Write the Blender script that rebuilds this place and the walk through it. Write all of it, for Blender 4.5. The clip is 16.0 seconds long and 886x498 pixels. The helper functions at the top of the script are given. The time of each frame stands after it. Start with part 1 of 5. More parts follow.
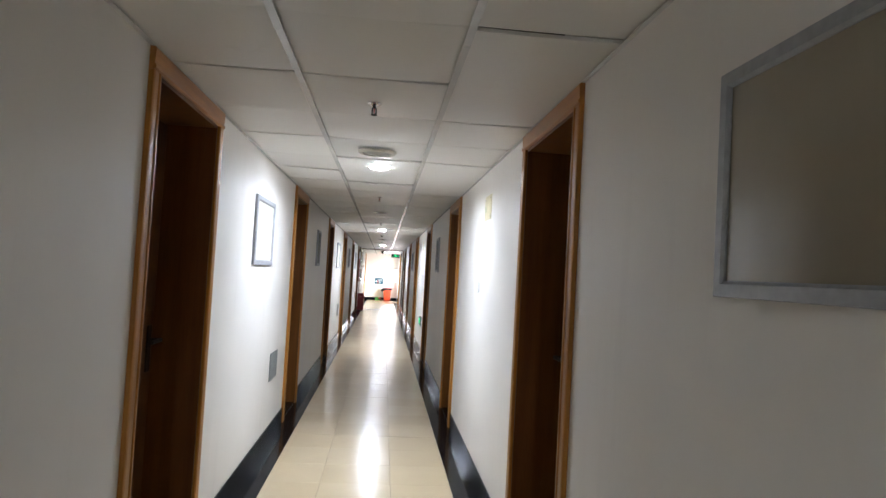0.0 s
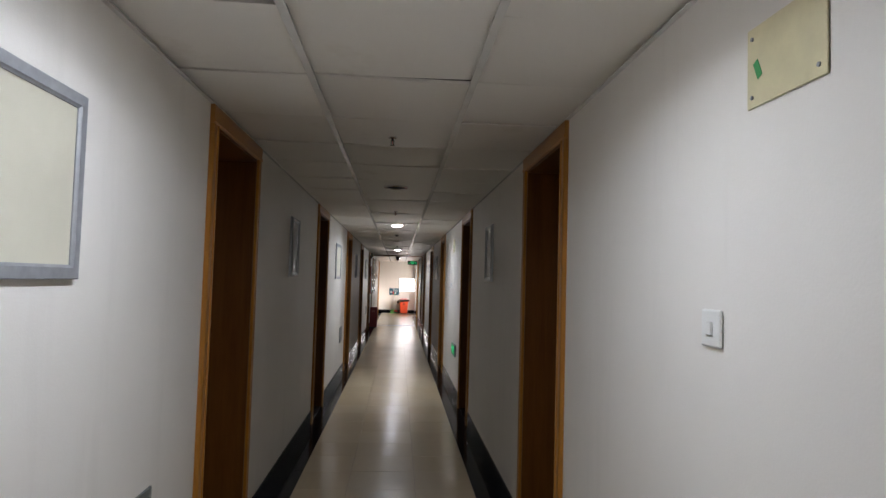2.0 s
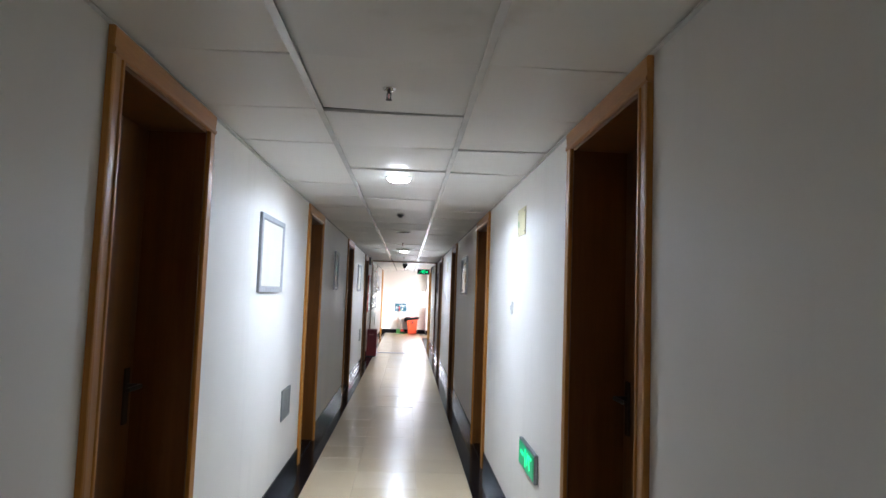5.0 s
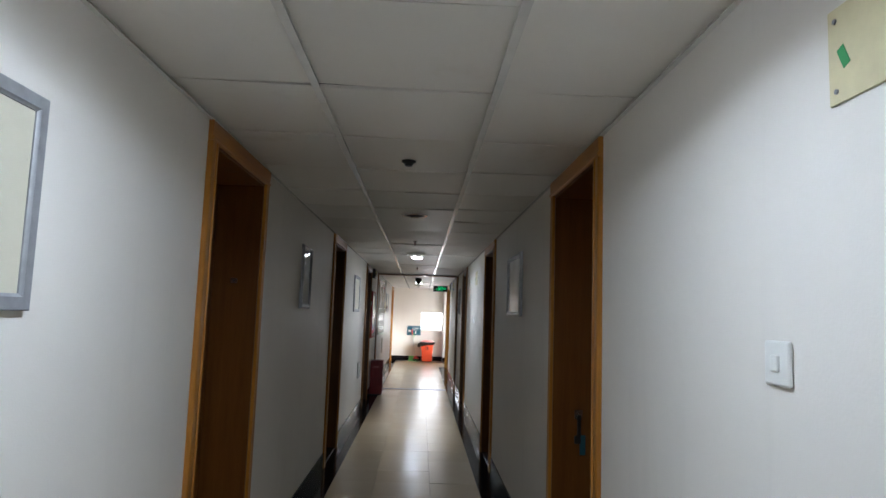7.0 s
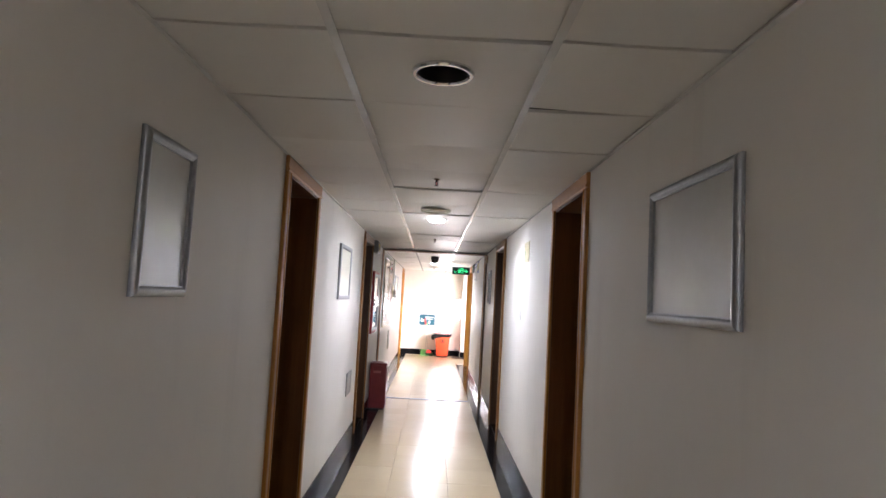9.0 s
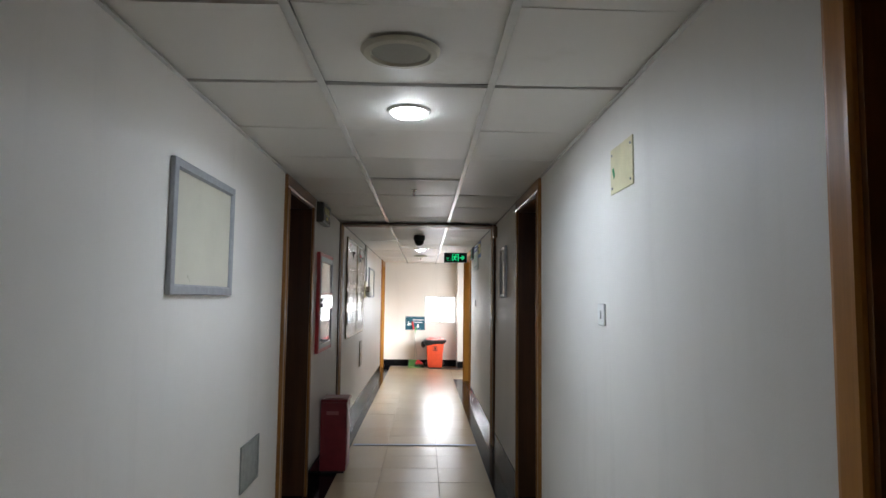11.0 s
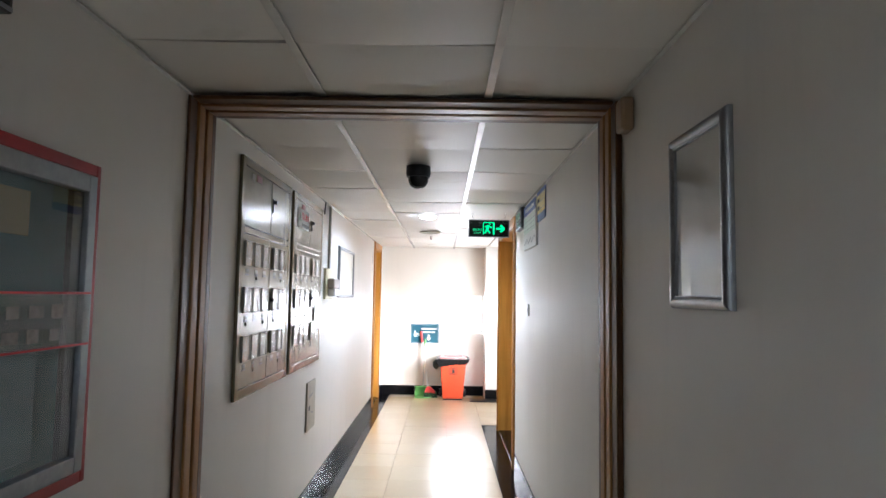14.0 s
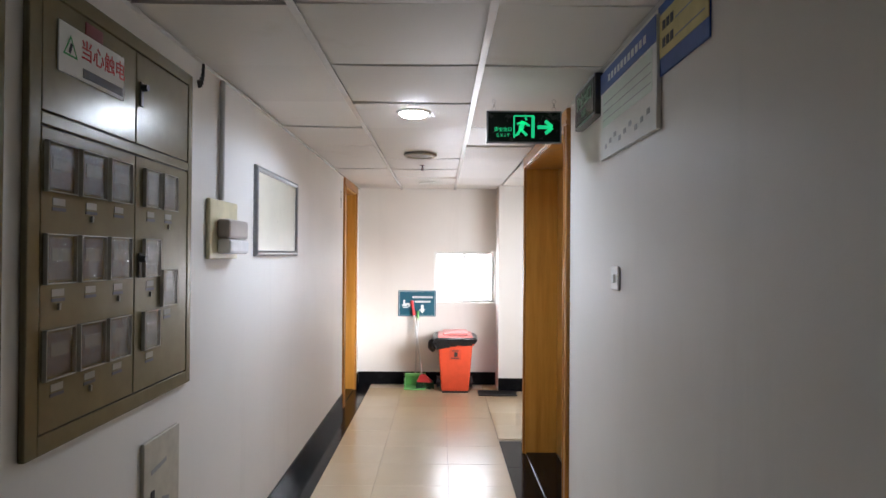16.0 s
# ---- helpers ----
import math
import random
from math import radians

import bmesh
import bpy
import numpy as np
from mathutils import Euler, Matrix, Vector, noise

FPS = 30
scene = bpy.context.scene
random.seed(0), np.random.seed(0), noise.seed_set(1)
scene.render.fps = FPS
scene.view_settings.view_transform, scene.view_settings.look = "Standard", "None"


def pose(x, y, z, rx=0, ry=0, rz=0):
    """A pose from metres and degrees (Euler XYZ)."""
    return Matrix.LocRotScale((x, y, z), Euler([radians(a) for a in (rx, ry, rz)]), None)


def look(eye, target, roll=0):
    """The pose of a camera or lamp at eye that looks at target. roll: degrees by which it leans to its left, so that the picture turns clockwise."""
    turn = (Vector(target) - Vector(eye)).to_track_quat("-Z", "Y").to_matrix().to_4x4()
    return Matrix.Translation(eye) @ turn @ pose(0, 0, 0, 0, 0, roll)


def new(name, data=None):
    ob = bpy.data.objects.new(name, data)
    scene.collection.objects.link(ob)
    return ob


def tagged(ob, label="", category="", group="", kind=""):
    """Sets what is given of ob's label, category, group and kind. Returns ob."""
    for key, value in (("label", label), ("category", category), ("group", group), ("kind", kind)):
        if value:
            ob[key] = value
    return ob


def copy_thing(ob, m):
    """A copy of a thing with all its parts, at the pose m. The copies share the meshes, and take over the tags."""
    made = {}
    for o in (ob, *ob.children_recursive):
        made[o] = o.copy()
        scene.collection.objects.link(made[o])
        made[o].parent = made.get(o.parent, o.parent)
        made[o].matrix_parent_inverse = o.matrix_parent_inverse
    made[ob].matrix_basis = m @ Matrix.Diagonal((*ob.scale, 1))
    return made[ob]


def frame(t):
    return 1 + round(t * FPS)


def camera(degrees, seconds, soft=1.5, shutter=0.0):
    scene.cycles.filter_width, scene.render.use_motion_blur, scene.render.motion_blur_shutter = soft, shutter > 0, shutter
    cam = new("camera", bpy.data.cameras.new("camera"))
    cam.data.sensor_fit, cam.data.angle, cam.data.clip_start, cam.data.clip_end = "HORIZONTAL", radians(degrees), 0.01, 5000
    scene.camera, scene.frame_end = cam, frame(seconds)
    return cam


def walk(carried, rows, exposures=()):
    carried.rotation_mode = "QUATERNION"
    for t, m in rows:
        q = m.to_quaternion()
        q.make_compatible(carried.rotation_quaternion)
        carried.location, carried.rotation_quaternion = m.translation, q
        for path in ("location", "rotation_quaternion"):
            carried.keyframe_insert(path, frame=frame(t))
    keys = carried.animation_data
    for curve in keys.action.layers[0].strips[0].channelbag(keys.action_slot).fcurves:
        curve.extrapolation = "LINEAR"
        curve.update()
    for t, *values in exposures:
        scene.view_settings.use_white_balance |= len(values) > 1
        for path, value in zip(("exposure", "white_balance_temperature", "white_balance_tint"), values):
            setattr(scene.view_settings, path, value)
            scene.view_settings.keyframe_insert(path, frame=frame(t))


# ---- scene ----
LAMP_WATTS, SIDE_WATTS, END_WATTS = 28.0, 26.0, 29.0
EXPOSURES = [(0, 0.38, 6131, 13),
             (0.5, 0.15, 5814, 10),
             (1, -0.22, 5551, 7),
             (1.5, -0.70, 6248, 13),
             (2, -0.97, 6531, 15),
             (2.5, -0.43, 6486, 10),
             (3, 0.28, 5741, 10),
             (3.5, 0.73, 5536, 7),
             (4, 0.51, 6133, 16),
             (4.5, 0.40, 5977, 12),
             (5, 0.20, 5779, 12),
             (5.5, -0.20, 6040, 10),
             (6, -0.55, 6040, 10),
             (6.5, -0.70, 6040, 10),
             (7, -0.83, 6040, 10),
             (7.5, -0.55, 6376, 13),
             (8, 0.47, 5613, 6),
             (8.5, 0.50, 5607, 9),
             (9, 0.52, 6307, 19),
             (9.5, 0.45, 6040, 10),
             (10, 0.09, 6120, 10),
             (10.5, -0.27, 6120, 10),
             (11, -0.63, 6120, 10),
             (11.5, -0.78, 6519, 15),
             (12, -0.87, 6519, 15),
             (12.5, -0.60, 6378, 12),
             (13, 0.25, 5540, 10),
             (13.5, 0.15, 5330, 8),
             (14, 0.12, 5730, 11),
             (14.5, 0.00, 5860, 12),
             (15, -0.10, 5660, 12),
             (15.5, -0.51, 5860, 12),
             (16, -0.79, 5920, 14)]
cam = camera(71.0, 16.0)
PATH = [
    (0, (0.104, -0.792, 1.454), (0.290, 1.197, 1.532), 3.2),
    (0.5, (0.126, 0.024, 1.450), (0.256, 2.019, 1.506), 1.8),
    (1, (0.087, 0.825, 1.447), (0.276, 2.816, 1.475), 2.4),
    (1.5, (0.079, 1.613, 1.470), (0.198, 3.607, 1.548), 2.4),
    (2, (0.073, 2.376, 1.464), (0.213, 4.369, 1.564), 1.6),
    (2.5, (0.124, 3.150, 1.452), (0.186, 5.147, 1.544), 1.7),
    (3, (0.132, 3.954, 1.478), (0.261, 5.945, 1.616), 1.3),
    (3.5, (0.142, 4.693, 1.490), (0.173, 6.686, 1.649), 2.6),
    (4, (0.103, 5.438, 1.503), (0.146, 7.432, 1.642), 2.3),
    (4.5, (0.106, 6.177, 1.499), (0.094, 8.170, 1.669), 2.9),
    (5, (0.112, 6.920, 1.472), (0.222, 8.912, 1.613), 2.0),
    (5.2, (0.142, 7.219, 1.456), (0.248, 9.206, 1.663), 2.1),
    (7.3, (0.100, 10.239, 1.469), (0.159, 12.228, 1.675), 1.8),
    (7.5, (0.096, 10.500, 1.488), (0.164, 12.495, 1.619), 1.5),
    (8, (0.076, 11.227, 1.488), (0.156, 13.222, 1.606), 3.6),
    (8.5, (0.087, 11.946, 1.500), (0.116, 13.941, 1.629), 1.6),
    (9, (0.037, 12.644, 1.507), (0.060, 14.638, 1.664), 3.1),
    (9.2, (0.046, 12.938, 1.487), (0.100, 14.929, 1.671), 2.1),
    (11.3, (0.134, 16.048, 1.445), (0.178, 18.042, 1.590), 0.3),
    (11.5, (0.156, 16.273, 1.482), (0.168, 18.270, 1.588), 0.0),
    (12, (0.152, 17.043, 1.487), (0.157, 19.041, 1.582), 0.7),
    (12.5, (0.213, 17.695, 1.485), (0.270, 19.690, 1.624), -0.1),
    (13, (0.168, 18.391, 1.490), (0.131, 20.386, 1.625), 0.8),
    (13.5, (0.198, 19.048, 1.488), (0.211, 21.041, 1.656), -1.0),
    (14, (0.179, 19.711, 1.482), (0.176, 21.705, 1.632), 0.9),
    (14.5, (0.210, 20.332, 1.477), (0.207, 22.327, 1.621), -0.6),
    (15, (0.209, 20.912, 1.467), (0.147, 22.909, 1.547), 0.4),
    (15.5, (0.190, 21.556, 1.457), (0.213, 23.556, 1.488), -0.0),
    (16, (0.178, 22.105, 1.465), (0.184, 24.105, 1.483), 0.4),
]
walk(cam, [(t, look(eye, target, roll)) for t, eye, target, roll in PATH], exposures=EXPOSURES)

# ---- world and lights ----
world = bpy.data.worlds.new("daylight")
scene.world = world
world.use_nodes = True
wn = world.node_tree
sky = wn.nodes.new("ShaderNodeTexSky")
sky.sky_type, sky.sun_disc = "NISHITA", False
sky.sun_elevation, sky.sun_rotation = radians(48), radians(110)
wn.links.new(sky.outputs[0], wn.nodes["Background"].inputs[0])
wn.nodes["Background"].inputs[1].default_value = 0.12


def area_lamp(name, m, size, energy, colour, size_y=None, shape="RECTANGLE", spread=180):
    d = bpy.data.lights.new(name, "AREA")
    d.shape, d.size, d.energy, d.color, d.spread = shape, size, energy, colour, radians(spread)
    if size_y:
        d.size_y = size_y
    ob = new(name, d)
    ob.matrix_world = m
    return ob


LAMP_COLOUR = (0.80, 0.893, 1.0)
DAY_COLOUR = (1.0, 0.967, 0.905)
LAMP_X = 0.03
LAMPS_ON = (-3.50, 3.70, 10.91, 18.165, 25.33)
LAMPS_DEAD = (7.35, 14.515)
# sideways lean of each bulb's beam at the floor
LEAN = {3.70: -0.30, 10.91: -0.15, 18.165: 0.45, 25.33: -0.18}
POWER_SHARE = {18.165: 0.62, 25.33: 0.92}   # lamps set to less than full power
for y in LAMPS_ON:
    watts = LAMP_WATTS * POWER_SHARE.get(y, 1.0)
    aim = (LAMP_X + LEAN.get(y, 0.0), y, 0)
    area_lamp("lamp_light", look((LAMP_X, y, 2.168), aim), 0.13, watts * 0.62, LAMP_COLOUR, shape="DISK", spread=162)
    # the domed diffuser also throws light sideways, nearly level with the ceiling
    glow_lamp = bpy.data.lights.new("lamp_side_light", "SPOT")
    glow_lamp.energy, glow_lamp.color, glow_lamp.shadow_soft_size = watts * 0.80, LAMP_COLOUR, 0.05
    glow_lamp.spot_size, glow_lamp.spot_blend = radians(163), 0.12
    new("lamp_side_light", glow_lamp).matrix_world = look((LAMP_X, y, 2.165), (LAMP_X, y, 0))
# daylight that enters by the windows of the far lobby
area_lamp("window_light_side", look((1.95, 26.90, 1.45), (-0.30, 29.14, 0.85)), 1.15, SIDE_WATTS, DAY_COLOUR, 1.25, spread=80)
area_lamp("window_light_beam", look((1.80, 26.91, 1.35), (-0.66, 29.14, 0.58)), 0.70, 6.5, DAY_COLOUR, 0.90, spread=28)
area_lamp("window_light_end", look((0.45, 29.36, 1.21), (0.30, 20.0, 0.5)), 0.62, END_WATTS, (1.0, 0.98, 0.97), 0.54)

# ---- materials ----


class Mat:
    """A node material under construction."""

    def __init__(self, name, rough=0.5, metal=0.0, spec=0.5):
        self.m = bpy.data.materials.new(name)
        self.m.use_nodes = True
        self.t = self.m.node_tree
        self.b = self.t.nodes["Principled BSDF"]
        self.b.inputs["Roughness"].default_value = rough
        self.b.inputs["Metallic"].default_value = metal
        self.b.inputs["Specular IOR Level"].default_value = spec

    def node(self, kind, **inputs):
        n = self.t.nodes.new(kind)
        for k, v in inputs.items():
            n.inputs[k.replace("_", " ")].default_value = v
        return n

    def link(self, a, b):
        self.t.links.new(a, b)

    def coords(self, scale=(1, 1, 1)):
        g = self.node("ShaderNodeNewGeometry")
        mp = self.node("ShaderNodeMapping")
        mp.inputs["Scale"].default_value = scale
        self.link(g.outputs["Position"], mp.inputs["Vector"])
        return mp.outputs[0]

    def local(self, scale=(1, 1, 1)):
        g = self.node("ShaderNodeTexCoord")
        mp = self.node("ShaderNodeMapping")
        mp.inputs["Scale"].default_value = scale
        self.link(g.outputs["Object"], mp.inputs["Vector"])
        return mp.outputs[0]

    def noise(self, co, scale, detail=4.0, rough=0.55):
        n = self.node("ShaderNodeTexNoise", Scale=scale, Detail=detail, Roughness=rough)
        self.link(co, n.inputs["Vector"])
        return n.outputs["Fac"]

    def ramp(self, fac, stops):
        r = self.node("ShaderNodeValToRGB")
        e = r.color_ramp.elements
        while len(e) < len(stops):
            e.new(0.5)
        for el, (p, c) in zip(e, stops):
            el.position, el.color = p, (*c, 1) if len(c) == 3 else c
        self.link(fac, r.inputs[0])
        return r.outputs[0]

    def mix(self, fac, a, b, mode="MIX"):
        n = self.t.nodes.new("ShaderNodeMix")
        n.data_type, n.blend_type = "RGBA", mode
        for sock, v in ((n.inputs[0], fac), (n.inputs[6], a), (n.inputs[7], b)):
            if isinstance(v, bpy.types.NodeSocket):
                self.link(v, sock)
            else:
                sock.default_value = v if not isinstance(v, tuple) else (*v, 1)
        return n.outputs[2]

    def rnd(self):
        return self.node("ShaderNodeObjectInfo").outputs["Random"]

    def colour(self, c):
        if isinstance(c, tuple):
            self.b.inputs["Base Color"].default_value = (*c, 1)
        else:
            self.link(c, self.b.inputs["Base Color"])
        return self

    def rough(self, fac, lo, hi):
        r = self.node("ShaderNodeMapRange")
        r.inputs["To Min"].default_value, r.inputs["To Max"].default_value = lo, hi
        self.link(fac, r.inputs["Value"])
        self.link(r.outputs[0], self.b.inputs["Roughness"])
        return self

    def bump(self, h, dist=0.001, strength=0.5):
        n = self.node("ShaderNodeBump", Strength=strength, Distance=dist)
        self.link(h, n.inputs["Height"])
        self.link(n.outputs[0], self.b.inputs["Normal"])
        return self


def painted_wall():
    k = Mat("white_wall_paint", 0.55, spec=0.35)
    co = k.coords()
    big = k.noise(co, 0.9, 5)
    streak = k.noise(k.coords((3.0, 3.0, 0.35)), 1.6, 5, 0.65)
    c = k.ramp(big, [(0.3, (0.755, 0.722, 0.672)), (0.7, (0.825, 0.796, 0.748))])
    c = k.mix(k.ramp(streak, [(0.56, (0, 0, 0)), (0.8, (0.35, 0.35, 0.35))]), c, (0.63, 0.60, 0.555))
    k.colour(c)
    fine = k.noise(co, 140, 3)
    roll = k.noise(co, 14, 3)
    h = k.mix(0.35, fine, roll)
    return k.bump(h, 0.0016, 0.35).rough(big, 0.45, 0.62).m


def ceiling_panel():
    k = Mat("ceiling_panel", 0.6, spec=0.4)
    co = k.coords()
    isl = k.node("ShaderNodeNewGeometry").outputs["Random Per Island"]
    tone = k.ramp(isl, [(0, (0.79, 0.765, 0.725)), (1, (0.87, 0.85, 0.815))])
    stain = k.ramp(k.noise(co, 2.3, 6, 0.6), [(0.62, (0, 0, 0)), (0.78, (0.5, 0.5, 0.5))])
    k.colour(k.mix(stain, tone, (0.60, 0.55, 0.47)))
    return k.bump(k.noise(co, 90, 3), 0.0006, 0.2).rough(isl, 0.42, 0.56).m


def varnished_wood(name, dark, mid, light, axis=2, rough=0.28, spec=0.5, coat=0.12):
    k = Mat(name, rough, spec=spec)
    sc = [9.0, 9.0, 9.0]
    sc[axis] = 0.55
    co = k.coords(tuple(sc))
    wav = k.noise(co, 2.2, 7, 0.62)
    fine = k.noise(k.coords(tuple(v * 7 for v in sc)), 3.0, 4, 0.6)
    c = k.ramp(wav, [(0.30, dark), (0.5, mid), (0.72, light)])
    c = k.mix(0.16, c, k.ramp(fine, [(0.35, dark), (0.65, light)]))
    shade = k.node("ShaderNodeMapRange")
    shade.inputs["To Min"].default_value, shade.inputs["To Max"].default_value = 0.0, 0.22
    k.link(k.rnd(), shade.inputs["Value"])
    k.colour(k.mix(shade.outputs[0], c, dark))
    k.b.inputs["Coat Weight"].default_value = coat
    k.b.inputs["Coat Roughness"].default_value = 0.25
    return k.bump(fine, 0.0006, 0.25).rough(wav, rough - 0.06, rough + 0.12).m


def floor_tile():
    k = Mat("polished_beige_tile", 0.12, spec=0.5)
    co = k.coords()
    r = k.rnd()
    base = k.ramp(r, [(0, (0.57, 0.455, 0.285)), (0.5, (0.63, 0.51, 0.33)), (1, (0.60, 0.475, 0.295))])
    cloud = k.noise(co, 5.0, 6, 0.6)
    c = k.mix(k.ramp(cloud, [(0.35, (0, 0, 0)), (0.75, (0.25, 0.25, 0.25))]), base, (0.50, 0.40, 0.27))
    speck = k.ramp(k.noise(co, 160, 2), [(0.62, (0, 0, 0)), (0.72, (0.4, 0.4, 0.4))])
    k.colour(k.mix(speck, c, (0.40, 0.31, 0.2)))
    smear = k.noise(k.coords((2.0, 0.5, 1)), 2.5, 5, 0.6)
    k.b.inputs["Coat Weight"].default_value = 0.12
    k.b.inputs["Coat Roughness"].default_value = 0.2
    return k.rough(smear, 0.17, 0.27).bump(k.noise(co, 3.0, 2), 0.0004, 0.12).m


def black_granite():
    k = Mat("polished_black_granite", 0.15, spec=0.07)
    co = k.coords()
    c = k.ramp(k.noise(co, 120, 3), [(0.45, (0.006, 0.006, 0.007)), (0.62, (0.010, 0.010, 0.012)), (0.8, (0.022, 0.022, 0.024))])
    dust = k.ramp(k.noise(co, 7, 6, 0.65), [(0.56, (0, 0, 0)), (0.8, (0.14, 0.14, 0.14))])
    k.colour(k.mix(dust, c, (0.16, 0.155, 0.15)))
    return k.rough(k.noise(co, 6, 4), 0.06, 0.20).bump(k.noise(co, 4, 3), 0.002, 0.2).m


def plain(name, c, rough=0.5, metal=0.0, var=0.06, scale=12.0, bump=0.0, spec=0.5):
    k = Mat(name, rough, metal, spec)
    co = k.coords()
    n = k.noise(co, scale, 5)
    lo, hi = tuple(v * (1 - var) for v in c), tuple(min(1, v * (1 + var)) for v in c)
    k.colour(k.ramp(n, [(0.3, lo), (0.7, hi)]))
    k.rough(k.noise(co, scale * 2.3, 4), max(0.03, rough - 0.07), rough + 0.09)
    if bump:
        k.bump(k.noise(co, scale * 9, 3), bump, 0.4)
    return k.m


def glass(name, tint=(1, 1, 1), rough=0.02):
    k = Mat(name, rough)
    k.colour(tint)
    k.b.inputs["Transmission Weight"].default_value = 1.0
    k.b.inputs["IOR"].default_value = 1.45
    return k.m


def glow(name, c, strength):
    k = Mat(name, 0.4)
    k.colour(c)
    k.b.inputs["Emission Color"].default_value = (*c, 1)
    k.b.inputs["Emission Strength"].default_value = strength
    return k.m


WALL = painted_wall()
PANEL = ceiling_panel()
TEE = plain("ceiling_tee_white_metal", (0.80, 0.79, 0.77), 0.22, var=0.08, scale=6)
# Near-black colour holds the shade of the voids above panels and behind doors.
DARK_VOID = plain("void_shade_black", (0.03, 0.03, 0.03), 0.9)
CASING = varnished_wood("casing_wood", (0.27, 0.100, 0.012), (0.40, 0.165, 0.022), (0.50, 0.225, 0.038), 2, 0.34, 0.42, 0.08)
HEAD_WOOD = varnished_wood("head_casing_wood", (0.28, 0.105, 0.016), (0.42, 0.175, 0.030), (0.52, 0.235, 0.050), 1, 0.34)
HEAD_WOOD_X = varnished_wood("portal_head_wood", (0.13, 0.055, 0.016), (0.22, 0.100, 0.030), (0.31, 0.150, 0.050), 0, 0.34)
PORTAL_HEAD = varnished_wood("dark_head_casing_wood", (0.13, 0.055, 0.016), (0.22, 0.100, 0.030), (0.31, 0.150, 0.050), 1, 0.34)
# Two tones of the lining wood: glancing lobby light painted in, and left out.
PORTAL_HIGHLIGHT = varnished_wood("portal_highlight_wood", (0.20, 0.085, 0.020), (0.32, 0.145, 0.036), (0.42, 0.205, 0.058), 2, 0.46, 0.26, 0.0)
PORTAL_SHADED = varnished_wood("portal_shaded_wood", (0.060, 0.023, 0.006), (0.10, 0.041, 0.010), (0.145, 0.062, 0.017), 2, 0.42, 0.3, 0.0)
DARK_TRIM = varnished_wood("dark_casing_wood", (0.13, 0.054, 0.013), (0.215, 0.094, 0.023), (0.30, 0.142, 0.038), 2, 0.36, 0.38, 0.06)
# Brown leaf and jamb wood, darkened to carry the shade of the deep reveal.
LEAF = varnished_wood("shaded_leaf_wood", (0.095, 0.032, 0.005), (0.145, 0.052, 0.008), (0.19, 0.074, 0.013), 2, 0.40, 0.30, 0.03)
# Much darker brown than the other leaves, for the sixth pair of doors.
DARK_LEAF = varnished_wood("very_dark_leaf_wood", (0.035, 0.013, 0.004), (0.055, 0.021, 0.007), (0.08, 0.032, 0.011), 2, 0.36)
# Leaf wood lightened to gold, with the lobby daylight put into its colour.
DAYLIT_LEAF = varnished_wood("daylit_leaf_wood", (0.42, 0.19, 0.028), (0.56, 0.275, 0.045), (0.66, 0.35, 0.075), 2, 0.32, 0.4, 0.08)
TILE = floor_tile()
GRANITE = black_granite()
GROUT = plain("floor_grout", (0.40, 0.33, 0.24), 0.8, var=0.2, scale=30)
ALU = plain("brushed_aluminium", (0.33, 0.34, 0.355), 0.34, 0.85, var=0.1, scale=40)
ALU_DARK = plain("dull_grey_aluminium", (0.30, 0.31, 0.33), 0.42, 0.6, var=0.12, scale=30)
GREY_ALU = plain("matt_grey_aluminium", (0.36, 0.37, 0.39), 0.5, 0.35, var=0.10, scale=30)
CHROME = plain("chrome", (0.75, 0.75, 0.76), 0.12, 1.0, var=0.03)
DULL_CHROME = plain("dull_lever_metal", (0.07, 0.062, 0.055), 0.30, 0.9, var=0.1)
BRONZE = plain("dark_bronze_plate", (0.035, 0.025, 0.018), 0.55, 0.0, var=0.2, spec=0.25)
CREAM = plain("cream_board", (0.63, 0.60, 0.49), 0.30, var=0.05, scale=5, spec=0.5)


def glazed_board():
    """A pale board under a slightly warped clear sheet."""
    k = Mat("board_under_warped_clear_sheet", 0.5)
    co = k.coords()
    k.colour(k.ramp(k.noise(co, 3, 4), [(0.3, (0.36, 0.35, 0.31)), (0.7, (0.44, 0.43, 0.39))]))
    k.b.inputs["Coat Weight"].default_value = 1.0
    k.b.inputs["Coat Roughness"].default_value = 0.03
    k.b.inputs["Coat IOR"].default_value = 1.9
    n = k.node("ShaderNodeBump", Strength=0.5, Distance=0.012)
    k.link(k.noise(co, 3.6, 1), n.inputs["Height"])
    k.link(n.outputs[0], k.b.inputs["Coat Normal"])
    return k.m


MIRROR_BOARD = glazed_board()
# Cream darkened to imitate the dark reflection in the board's glass.
CREAM_GLASS = plain("cream_board_dark_reflection", (0.30, 0.265, 0.20), 0.12, 0.0, var=0.06, scale=3, spec=0.6)
PLASTIC = plain("white_plastic", (0.78, 0.78, 0.75), 0.35, var=0.04)
CREAM_PLASTIC = plain("yellowed_cream_plastic", (0.66, 0.60, 0.38), 0.4, var=0.08)
GREEN_TAG = plain("green_sticker", (0.05, 0.30, 0.10), 0.5)
STEEL = plain("galvanised_grille", (0.30, 0.32, 0.31), 0.38, 0.6, var=0.15, scale=25)
RED_PAINT = plain("red_enamel", (0.33, 0.012, 0.016), 0.4, var=0.12)
DARK_RED = plain("dark_red_enamel", (0.17, 0.018, 0.022), 0.32, var=0.15)
BLACK = plain("black_plastic", (0.015, 0.015, 0.016), 0.3, var=0.1)
BAG = plain("black_bin_bag", (0.012, 0.012, 0.014), 0.28, var=0.2, scale=20, bump=0.004)
